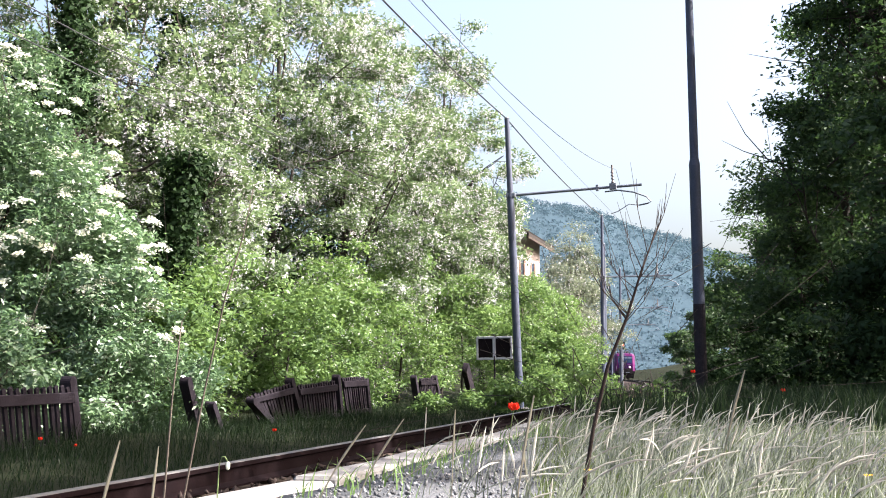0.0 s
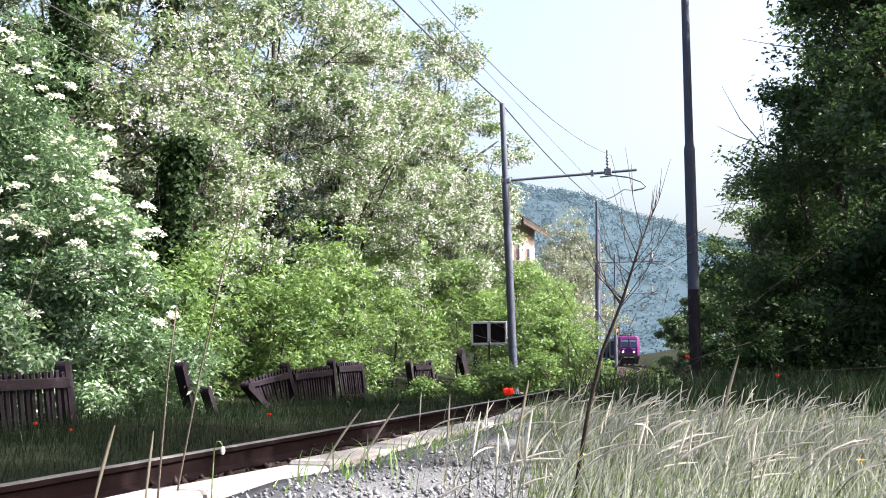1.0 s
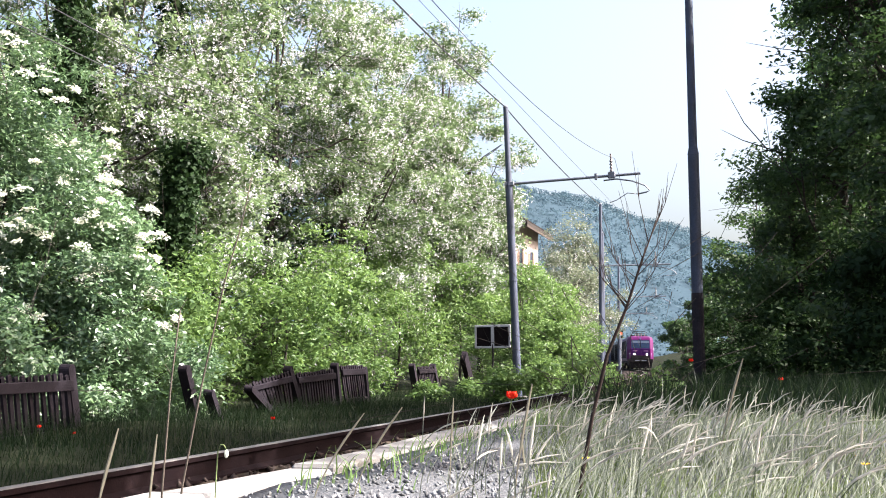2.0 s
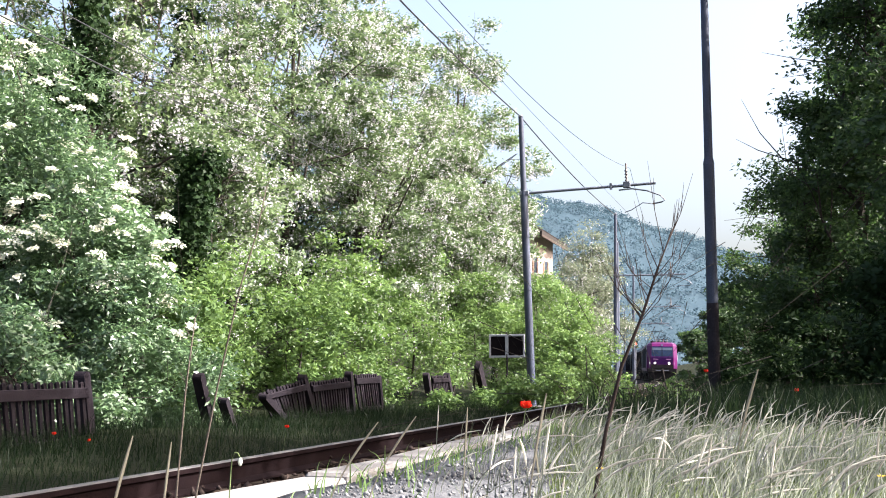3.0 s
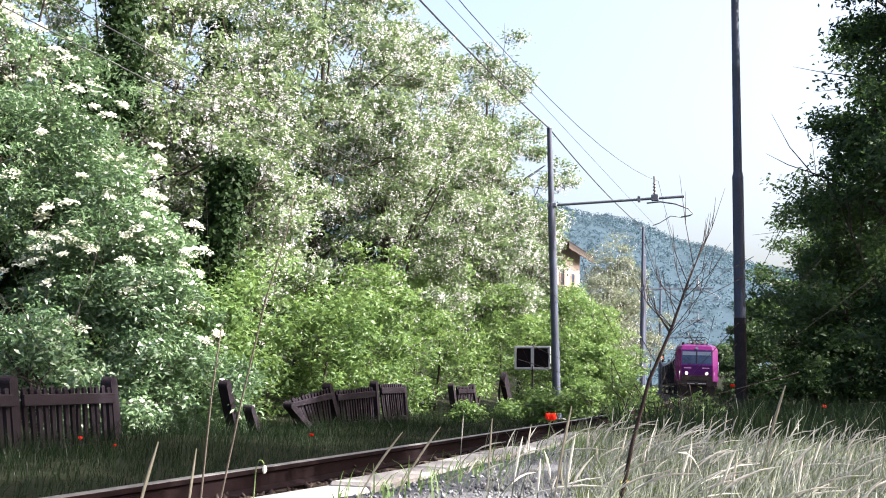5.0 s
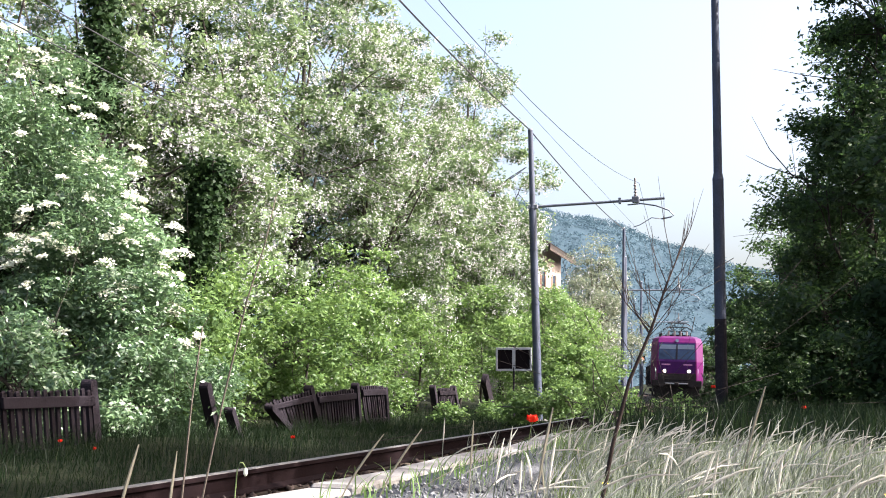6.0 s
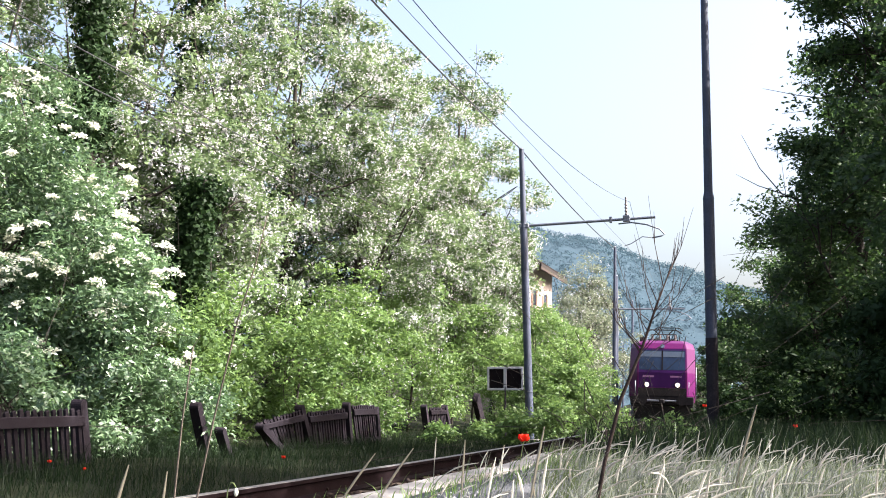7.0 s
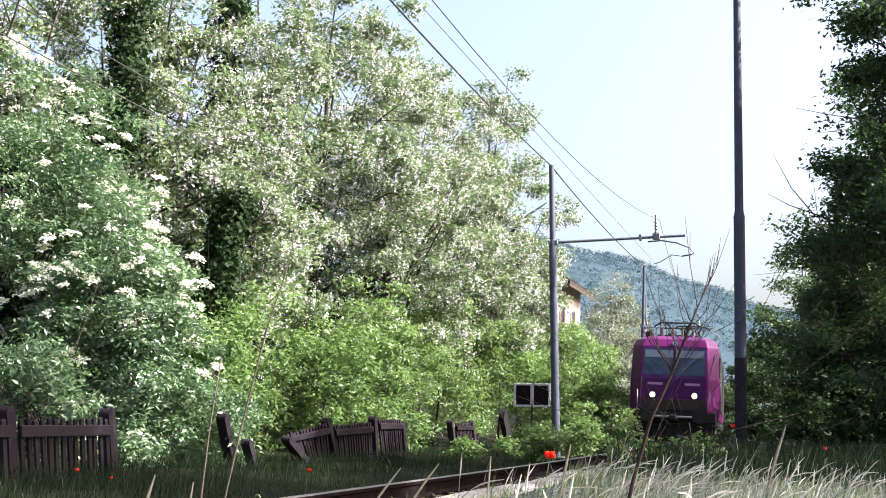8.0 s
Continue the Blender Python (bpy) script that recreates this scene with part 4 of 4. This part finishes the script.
def build_foreground():
    rng = np.random.default_rng(71)

    def wedge(n, y0, y1, a, b, power=1.0):
        y = y0 + (y1 - y0) * rng.random(n) ** power
        return np.stack([y * (a + (b - a) * rng.random(n)), y], 1)

    right = wedge(3400, 2.7, 8.5, -0.16, 0.14)
    tail = wedge(130, 3.0, 7.0, -0.26, -0.15)
    near = wedge(90, 2.0, 2.8, -0.2, 0.12)
    v, f = stack(blades(rng, np.concatenate([right, tail]), 0.28, 0.205 - 0.010 * np.concatenate([right, tail])[:, 1], 0.0026, 0.40, 4, (0.22, -0.05), 0.6),
                 blades(rng, near, 0.28, 0.20, 0.0036, 0.4, 5, (0.4, -0.1), 0.5),
                 blades(rng, wedge(170, 2.7, 7.5, -0.2, 0.13), 0.28, 0.27, 0.0030, 0.30, 6, (0.4, 0), 0.6))
    tagged(mesh_ob("dry_grass", v, f, M_DRY), "pale dry grass bending in the wind on the platform", "grass", kind="stuff")
    v, f = blades(rng, wedge(6500, 2.8, 10.5, -0.185, 0.15), 0.27, 0.10, 0.005, 0.4, 3, (0.3, 0), 0.5)
    tagged(mesh_ob("short_grass", v, f, M_SHORT), "short green grass under the dry blades", "grass", kind="stuff")
    # feathery seed heads on arching stalks
    xy = np.concatenate([wedge(270, 2.6, 7.5, -0.175, 0.12), wedge(26, 2.3, 4.5, -0.29, -0.19)])
    n = len(xy)
    h = rng.uniform(0.15, 0.31, n)
    ang = rng.normal(0.0, 0.6, n)
    reach = np.abs(rng.normal(0.12, 0.09, n))
    vs, fs, o = [], [], 0
    sv, sf, so = [], [], 0
    for i in range(n):
        b = np.array([xy[i, 0], xy[i, 1], 0.28])
        d = np.array([math.cos(ang[i]), math.sin(ang[i]) * 0.5, 0])
        pts = [b + d * reach[i] * t ** 2 + np.array([0, 0, h[i] * (t - (0.04 + 0.8 * reach[i]) * t ** 4)]) for t in np.linspace(0, 1, 9)]
        q, g = tube(pts[:7], [0.0014] * 7, 3)
        vs += q
        fs += [tuple(k + o for k in c) for c in g]
        o = len(vs)
        q, g = tube(pts[5:], [0.0012, 0.0029, 0.0024, 0.0006], 5)
        sv += q
        sf += [tuple(k + so for k in c) for c in g]
        so = len(sv)
    tagged(mesh_ob("grass_stalks", vs, fs, M_DRY), "thin straw-coloured grass stalks", "grass", kind="stuff")
    tagged(mesh_ob("seed_heads", sv, sf, M_SEED), "feathery pale seed heads of the dry grass", "grass", kind="stuff")

    # single broad blades close by
    for a, b, w in (((-1.235, 2.1, 0.28), (-1.18, 2.094, 0.53), 0.008), ((-1.13, 2.12, 0.28), (-1.109, 2.113, 0.52), 0.006), ((-1.15, 3.06, 0.28), (-1.015, 3.073, 0.526), 0.008), ((-1.11, 3.28, 0.28), (-0.976, 3.291, 0.535), 0.008),
                    ((-0.90, 3.545, 0.28), (-0.886, 3.52, 0.557), 0.006), ((-0.60, 3.0, 0.28), (-0.55, 2.979, 0.612), 0.008), ((-1.15, 3.69, 0.28), (-0.947, 3.726, 0.419), 0.007), ((-0.16, 4.66, 0.28), (-0.07, 4.657, 0.689), 0.012), ((-0.66, 3.5, 0.28), (-0.675, 3.482, 0.457), 0.006)):
        a, b = Vector(a), Vector(b)
        q = tagged(new("grass_blade"), "single pale dry grass blade bent by the wind", "grass blade", "tall grass blades")
        q.location = a
        d = b - a
        pts = [Vector((d.x * t ** 1.4, d.y * t, d.z * t)) for t in np.linspace(0, 1, 8)]
        bm = bmesh.new()
        rows = []
        for k, pt in enumerate(pts):
            ww = w * (0.4 + 0.05 * k if k < 4 else (0.85, 1.0, 0.85, 0.35)[k - 4]) * 0.5
            rows.append([bm.verts.new((pt.x - ww, pt.y, pt.z)), bm.verts.new((pt.x, pt.y - ww * 0.6, pt.z)), bm.verts.new((pt.x + ww, pt.y, pt.z)), bm.verts.new((pt.x, pt.y + ww * 0.6, pt.z))])
        for r0, r1 in zip(rows[:-1], rows[1:]):
            for k in range(4):
                bm.faces.new((r0[k], r0[(k + 1) % 4], r1[(k + 1) % 4], r1[k]))
        part("blade", bm, M_SPIKE, q)

    # bare dry weed with forked twigs
    global WEED
    w = WEED = thing("dry_weed", pose(-0.45, 3.04, 0.27), "bare dark dry weed stalk with forked twigs at its top", "weed")
    stem = [Vector(p) - Vector((-0.45, 3.04, 0.27)) for p in ((-0.45, 3.04, 0.27), (-0.439, 3.035, 0.361), (-0.41, 3.025, 0.531), (-0.374, 3.018, 0.684), (-0.325, 3.018, 0.809), (-0.29, 3.015, 0.92), (-0.25, 3.015, 1.03))]
    tube_part("stem", stem, [0.0062, 0.0058, 0.0053, 0.0048, 0.004, 0.0028, 0.001], M_TWIG, w, 6)
    rg = random.Random(9)
    for i in range(20):
        t = 0.64 + 0.35 * rg.random()
        k = min(5, int(t * 6))
        st = stem[k].lerp(stem[k + 1], t * 6 - k)
        ln = rg.uniform(0.10, 0.22)
        dx = rg.choice((-1, 1)) * rg.uniform(0.15, 0.65)
        tip = st + Vector((dx * ln, rg.uniform(-0.3, 0.3) * ln, ln * rg.uniform(0.7, 1.2)))
        mid = st.lerp(tip, 0.5) + Vector((dx * 0.012, 0, -0.006))
        tw = tube_part("twig", [st, mid, tip], [0.0012, 0.0008, 0.0004], M_TWIG, w, 4)
        e2 = mid + Vector((dx * 0.02, 0.01, ln * 0.4))
        tube_part("twiglet", [mid, e2], [0.001, 0.0004], M_TWIG, tw, 4)
    for pts, r in ((((-1.44, 2.775, 0.27), (-1.436, 2.773, 0.349), (-1.412, 2.753, 0.601), (-1.387, 2.74, 0.782)), 0.003), (((-1.49, 2.975, 0.27), (-1.481, 2.971, 0.328), (-1.427, 2.957, 0.598), (-1.366, 2.945, 0.865), (-1.321, 2.941, 1.013), (-1.293, 2.935, 1.139)), 0.003)):
        s = thing("dry_stalk", pose(*pts[0]), "tall thin withered stalk beside the platform edge", "weed", "withered stalks")
        loc = [Vector(p) - Vector(pts[0]) for p in pts]
        tube_part("stem", loc, [r * (1 - 0.6 * i / len(loc)) for i in range(len(loc))], M_STALK, s, 6)
        for i in range(4):
            a = loc[-1].lerp(loc[-2], i * 0.3)
            tube_part("twig", [a, a + Vector((0.02 * (-1) ** i, 0.0, 0.03))], [0.0012, 0.0005], M_STALK, s, 4)

    b = thing("poppy_bud", pose(-1.31, 2.805, 0.27), "nodding pale green poppy bud on a hooked stalk", "flower bud")
    o = Vector((-1.31, 2.805, 0.27))
    tube_part("stalk", [Vector(p) - o for p in ((-1.31, 2.805, 0.27), (-1.308, 2.805, 0.367), (-1.303, 2.80, 0.435), (-1.296, 2.80, 0.452), (-1.288, 2.80, 0.452), (-1.283, 2.803, 0.442))], 0.0016, M_GREENSTALK, b, 6)
    bm = bmesh.new()
    bmesh.ops.create_uvsphere(bm, u_segments=12, v_segments=8, radius=1, matrix=Matrix.Translation(Vector((-1.282, 2.804, 0.43)) - o) @ Matrix.Diagonal((0.0055, 0.0055, 0.0105, 1)))
    part("bud", bm, M_BUD, b)

    def poppy(x, y, z, top, r, label):
        p = thing("poppy", pose(x, y, z), label, "poppy", "poppies")
        tube_part("stalk", [(0, 0, 0), (0.01, 0, (top - z) * 0.5), (0.03 * (top - z) * 4, 0, top - z)], 0.0016, M_GREENSTALK, p, 5)
        hx = 0.03 * (top - z) * 4
        for k in range(5):
            bm = bmesh.new()
            bmesh.ops.create_uvsphere(bm, u_segments=12, v_segments=8, radius=1)
            for q in bm.verts:
                u, d, w = q.co
                q.co = (u * r * 0.72 * (1 + 0.12 * math.sin(4 * w + k)), d * r * 0.2 - 0.25 * r * u * u, w * r * 0.68 + 0.1 * r * math.sin(5 * u + k))
            bmesh.ops.transform(bm, matrix=Matrix.Translation((hx, 0, top - z + r * 0.55)) @ pose(0, 0, 0, 0, 0, 72 * k + 10) @ pose(0, -r * 0.5, 0, 26 - 4 * (k % 2), 0, 0), verts=bm.verts[:])
            part("petal", bm, M_POPPY, p)
        part("heart", cyl(r * 0.2, r * 0.24, r * 0.4, Matrix.Translation((hx, 0, top - z)), 10), M_SIGNBLACK, p)

    poppy(-0.93, 4.46, 0.28, 0.532, 0.021, "bright red poppy in flower at the platform edge")
    for x, y, z, top in ((-0.84, 14.3, 0.3, 0.70), (0.18, 14.6, 0.3, 0.50), (-8.1, 12.5, -0.5, -0.16), (-5.5, 13.2, -0.3, -0.03), (-8.3, 13.6, -0.5, -0.3)):
        poppy(x, y, z, top, 0.026, "red poppy growing in the dark grass")
    for x, y in ((0.30, 4.05), (-0.9, 15.0), (-0.2, 14.0), (-0.55, 3.9)):
        p = thing("yellow_flower", pose(x, y, 0.28), "small yellow flower in the dry grass", "flower", "yellow flowers")
        tube_part("stalk", [(0, 0, 0), (0.005, 0, 0.08)], 0.0012, M_GREENSTALK, p, 4)
        for k in range(7):
            bm = box(-0.004, 0.004, 0.002, 0.017, 0, 0.002)
            bmesh.ops.transform(bm, matrix=Matrix.Translation((0.005, 0, 0.08)) @ pose(0, 0, 0, 15, 0, k * 51.4), verts=bm.verts[:])
            part("petal", bm, M_YELLOW, p)
    # weeds along the kerb
    n = 420
    y = 3.2 + 9 * rng.random(n)
    x = np.array([edge_x(a) for a in y]) + 0.2 + np.abs(rng.normal(0, 0.16, n))
    v, f = blades(rng, np.stack([x, y], 1), 0.28, 0.10, 0.006, 0.4, 4, (0.2, 0))
    tagged(mesh_ob("kerb_weeds", v, f, M_SHRUB), "tufts of fresh green weeds along the kerb", "weeds", kind="stuff")


# ---------------------------------------------------------------- train
def loft(rings):
    bm = bmesh.new()
    rs = [[bm.verts.new(p) for p in ring] for ring in rings]
    n = len(rings[0])
    for a, b in zip(rs[:-1], rs[1:]):
        for i in range(n):
            j = (i + 1) % n
            bm.faces.new((a[i], a[j], b[j], b[i]))
    bm.faces.new(rs[0][::-1])
    bm.faces.new(rs[-1])
    return bm


def build_loco():
    """Electric locomotive; its front is at y = 0 and faces -y, rails at z = 0."""
    t = thing("locomotive", pose(0, 0, 0), "magenta electric locomotive with lit headlamps", "locomotive")
    L = 18.9
    prof = [(0.95, 0.16, 1.46, 1.08), (1.25, 0.0, 1.49, 1.13), (2.30, 0.04, 1.49, 1.13), (3.42, 0.36, 1.46, 1.10), (3.66, 0.55, 1.36, 1.02), (3.80, 0.95, 1.10, 0.85)]
    rings = []
    for z, y0, hw, fw in prof:
        cb = 0.55
        rings.append([(-fw, y0, z), (fw, y0, z), (hw, y0 + cb, z), (hw, L - y0 - cb, z), (fw, L - y0, z), (-fw, L - y0, z), (-hw, L - y0 - cb, z), (-hw, y0 + cb, z)])
    bm = loft(rings)
    bmesh.ops.bevel(bm, geom=[e for e in bm.edges], offset=0.03, segments=2, affect="EDGES", profile=0.5)
    body = part("body", bm, M_MAGENTA, t)

    def fy(z):
        for (za, ya, _, _), (zb, yb, _, _) in zip(prof[:-1], prof[1:]):
            if za <= z <= zb:
                return ya + (yb - ya) * (z - za) / (zb - za)
        return 0.16

    def front(name, x0, x1, z0, z1, out, material, parent, label=""):
        """A plate on the cab's front that follows its breaks."""
        zs = [z0] + [z for z, *_ in prof if z0 + 0.01 < z < z1 - 0.01] + [z1]
        bmf = loft([[(x0, fy(z) - out, z), (x1, fy(z) - out, z), (x1, fy(z) + 0.03, z), (x0, fy(z) + 0.03, z)] for z in zs])
        bmesh.ops.recalc_face_normals(bmf, faces=bmf.faces[:])
        return part(name, bmf, material, parent, label)

    # added plates that paint the shaded cab front purple
    front("front_panel", -1.04, 1.04, 1.95, 3.4, 0.006, M_FRONTSHADE, t, "front panel, its dark purple standing in for shade")
    front("lower_panel", -1.04, 1.04, 1.62, 1.948, 0.005, M_FRONTSHADE, t)
    front("skirt_panel", -1.08, 1.08, 1.0, 1.6, 0.012, M_UNDER, t, "grimy black skirt")
    ws = front("windscreen", -1.03, 1.03, 2.42, 3.32, 0.012, M_GLASS, t, "dark bluish windscreen")
    front("sun_blind", -0.99, -0.04, 3.02, 3.27, 0.022, M_BLIND, ws, "pale blind behind the glass")
    front("sun_blind", 0.04, 0.99, 3.02, 3.27, 0.022, M_BLIND, ws)
    front("pillar", -0.03, 0.03, 2.42, 3.32, 0.026, M_SIGNBLACK, ws)
    for sx in (-1, 1):
        tube_part("wiper", [(sx * 0.2, fy(2.45) - 0.05, 2.45), (sx * 0.75, fy(2.95) - 0.05, 2.95)], 0.012, M_UNDER, ws, 4)
        front("number_bar", sx * 0.62 - 0.25, sx * 0.62 + 0.25, 2.08, 2.16, 0.008, M_BARS, t, "row of pale lettering")
        lamp = part("lamp_housing", cyl(0.13, 0.11, 0.08, pose(sx * 0.695, 0.04, 1.74, 90), 16), M_UNDER, t)
        part("headlamp", cyl(0.075, 0.075, 0.03, pose(sx * 0.695, -0.035, 1.74, 90), 16), M_HEAD, lamp, "glowing warm headlamp")
        bf = part("buffer", cyl(0.11, 0.11, 0.5, pose(sx * 0.875, 0.1, 1.06, 90), 14), M_UNDER, t)
        part("buffer_plate", cyl(0.24, 0.24, 0.05, pose(sx * 0.875, -0.4, 1.06, 90), 18), M_UNDER, bf)
        tube_part("handrail", [(sx * 1.2, -0.06, 1.25), (sx * 1.2, -0.09, 1.9)], 0.018, M_STEEL, t, 6)
        tube_part("side_rail", [(sx * 1.53, 1.1, 1.1), (sx * 1.53, 1.1, 2.6)], 0.02, M_STEEL, t, 6)
        part("side_window", box(sx * 1.475, sx * 1.505, 1.3, 2.0, 2.4, 3.1), M_GLASS, t)
        for k in range(6):
            part("louvre", box(min(sx * 1.48, sx * 1.51), max(sx * 1.48, sx * 1.51), 4.0 + k * 1.9, 5.5 + k * 1.9, 2.6, 3.3, 0.01), M_UNDER, t)
    part("top_lamp", cyl(0.1, 0.1, 0.06, pose(0, fy(3.5) - 0.01, 3.5, 65), 14), M_BLIND, t, "unlit top lamp")
    for sx in (-1, 1):
        part("side_panel", box(min(sx * 1.492, sx * 1.5), max(sx * 1.492, sx * 1.5), 2.6, L - 2.6, 1.3, 3.3, 0.003), M_UNDER, t, "dark grey side panel")
    part("buffer_beam", box(-1.42, 1.42, 0.02, 0.3, 0.84, 1.22, 0.03), M_UNDER, t)
    part("step_bar", box(-1.0, 1.0, -0.12, 0.02, 0.98, 1.06, 0.02), M_STEEL, t, "pale step bar under the front")
    part("coupling", box(-0.12, 0.12, -0.35, 0.05, 0.9, 1.1, 0.04), M_UNDER, t)
    part("snow_plough", loft([[(-1.25, 0.25, 0.18), (1.25, 0.25, 0.18), (1.25, 0.5, 0.18), (-1.25, 0.5, 0.18)], [(-1.3, 0.08, 0.8), (1.3, 0.08, 0.8), (1.3, 0.5, 0.8), (-1.3, 0.5, 0.8)]]), M_UNDER, t)
    part("underframe", box(-1.4, 1.4, 0.6, L - 0.6, 0.75, 0.97, 0.03), M_UNDER, t)
    for yb in (4.2, L - 4.2):
        bog = part("bogie", box(-1.2, 1.2, yb - 1.9, yb + 1.9, 0.42, 0.8, 0.06), M_UNDER, t)
        for wy in (yb - 1.3, yb + 1.3):
            for sx in (-1, 1):
                part("wheel", cyl(0.6, 0.6, 0.13, pose(sx * 0.75 - 0.065, wy, 0.6, 0, 90, 0), 24), M_UNDER, bog)
    # roof gear and pantographs
    part("roof_box", box(-0.8, 0.8, 4.0, 15.0, 3.76, 3.98, 0.05), M_UNDER, t)
    for py, up in ((2.6, False), (L - 2.8, True)):
        pg = part("pantograph", box(-0.7, 0.7, py - 0.7, py + 0.7, 3.86, 3.92, 0.02), M_UNDER, t)
        for sx in (-0.6, 0.6):
            for k in (-0.6, 0.6):
                part("insulator", cyl(0.05, 0.04, 0.2, Matrix.Translation((sx, py + k, 3.72)), 8), M_INSUL, pg)
        z2, z3 = (4.55, 5.36) if up else (4.12, 4.38)
        for sx in (-1, 1):
            tube_part("lower_arm", [(sx * 0.3, py - 0.6, 3.95), (sx * 0.12, py + 0.9, z2)], 0.035, M_UNDER, pg, 6)
            tube_part("upper_arm", [(sx * 0.1, py + 0.9, z2), (sx * 0.45, py - 0.3, z3)], 0.026, M_UNDER, pg, 6)
        tube_part("collector", [(-0.85, py - 0.3, z3 - 0.16), (-0.6, py - 0.3, z3), (0.6, py - 0.3, z3), (0.85, py - 0.3, z3 - 0.16)], 0.03, M_UNDER, pg, 6)
    part("aerial_box", box(-1.05, -0.85, 1.0, 1.25, 3.74, 3.95, 0.02), M_UNDER, t)
    for k in range(4):
        part("roof_insulator", cyl(0.07, 0.05, 0.34, Matrix.Translation((-0.5 + 0.35 * k, 1.75, 3.78)), 8), M_INSUL, t)
    tube_part("busbar", [(-0.55, 1.75, 4.13), (0.6, 1.75, 4.13), (0.6, 4.2, 4.13)], 0.025, M_UNDER, t, 5)
    for sx in (-0.9, 0.75):
        tube_part("roof_rail", [(sx, 1.0, 3.82), (sx, 1.0, 3.98), (sx, 3.2, 3.98)], 0.025, M_UNDER, t, 5)
    tube_part("horn", [(0.3, 0.9, 3.82), (0.3, 0.9, 3.95), (0.3, 0.6, 3.97)], 0.035, M_UNDER, t, 8)
    return t


def build_wagon():
    t = thing("freight_wagon", pose(0, 0, 0), "dark grey freight wagon drawn by the locomotive", "wagon", "freight wagons")
    rings = [[(-w, 0.3, z), (w, 0.3, z), (w, 14.2, z), (-w, 14.2, z)] for z, w in ((1.15, 1.4), (3.3, 1.45), (3.75, 1.1), (3.9, 0.5))]
    part("body", loft(rings), M_GREY, t)
    for k in range(9):
        for sx in (-1, 1):
            part("rib", box(min(sx * 1.4, sx * 1.5), max(sx * 1.4, sx * 1.5), 0.9 + k * 1.55, 1.0 + k * 1.55, 1.15, 3.3), M_UNDER, t)
    part("underframe", box(-1.3, 1.3, 0.1, 14.4, 0.95, 1.15, 0.02), M_UNDER, t)
    for yb in (2.4, 12.1):
        bog = part("bogie", box(-1.1, 1.1, yb - 1.2, yb + 1.2, 0.4, 0.8, 0.05), M_UNDER, t)
        for wy in (yb - 0.9, yb + 0.9):
            for sx in (-1, 1):
                part("wheel", cyl(0.46, 0.46, 0.13, pose(sx * 0.75 - 0.065, wy, 0.46, 0, 90, 0), 20), M_UNDER, bog)
    return t


def on_track(front_y, length):
    """The pose of a vehicle whose front stands at front_y on the track."""
    mid = front_y + length / 2
    a = radians(track_dir(mid))
    return pose(track_x(mid) + math.sin(a) * length / 2, mid - math.cos(a) * length / 2, 0, 0, 0, math.degrees(a))


def front_at(t):
    left = 8.0 - t
    return 41.8 + 14.2 * left + 0.35 * left * left


build_ground()
build_hill()
build_track()
build_platform()
build_line()
build_sign()
build_signal()
build_fence()
build_house()
build_left_trees()
build_ivy_trunks()
build_elder()
build_right_trees()
build_bank_bushes()
build_undergrowth()
build_foreground()
build_gravel()
LOCO = build_loco()
WAGON = build_wagon()
WAGONS = [WAGON] + [copy_thing(WAGON, Matrix()) for _ in range(3)]


def motions():
    times = [0.5 * i for i in range(17)]
    walk(LOCO, [(t, on_track(front_at(t), 18.9)) for t in times])
    # the dry weed sways a little in the wind
    sway = ((0, 0.0), (1.0, 0.0), (1.8, 0.35), (2.5, 0.55), (3.0, 0.5), (3.5, 0.3), (4.0, 0.8), (4.5, 1.25), (5.2, 0.9), (6.0, 0.7), (7.0, 0.6), (7.5, 1.5), (8.0, 1.6))
    walk(WEED, [(t, pose(-0.45, 3.04, 0.27, 0, a, 0)) for t, a in sway])
    for i, w in enumerate(WAGONS):
        walk(w, [(t, on_track(front_at(t) + 19.4 + 14.8 * i, 14.5)) for t in times])


motions()
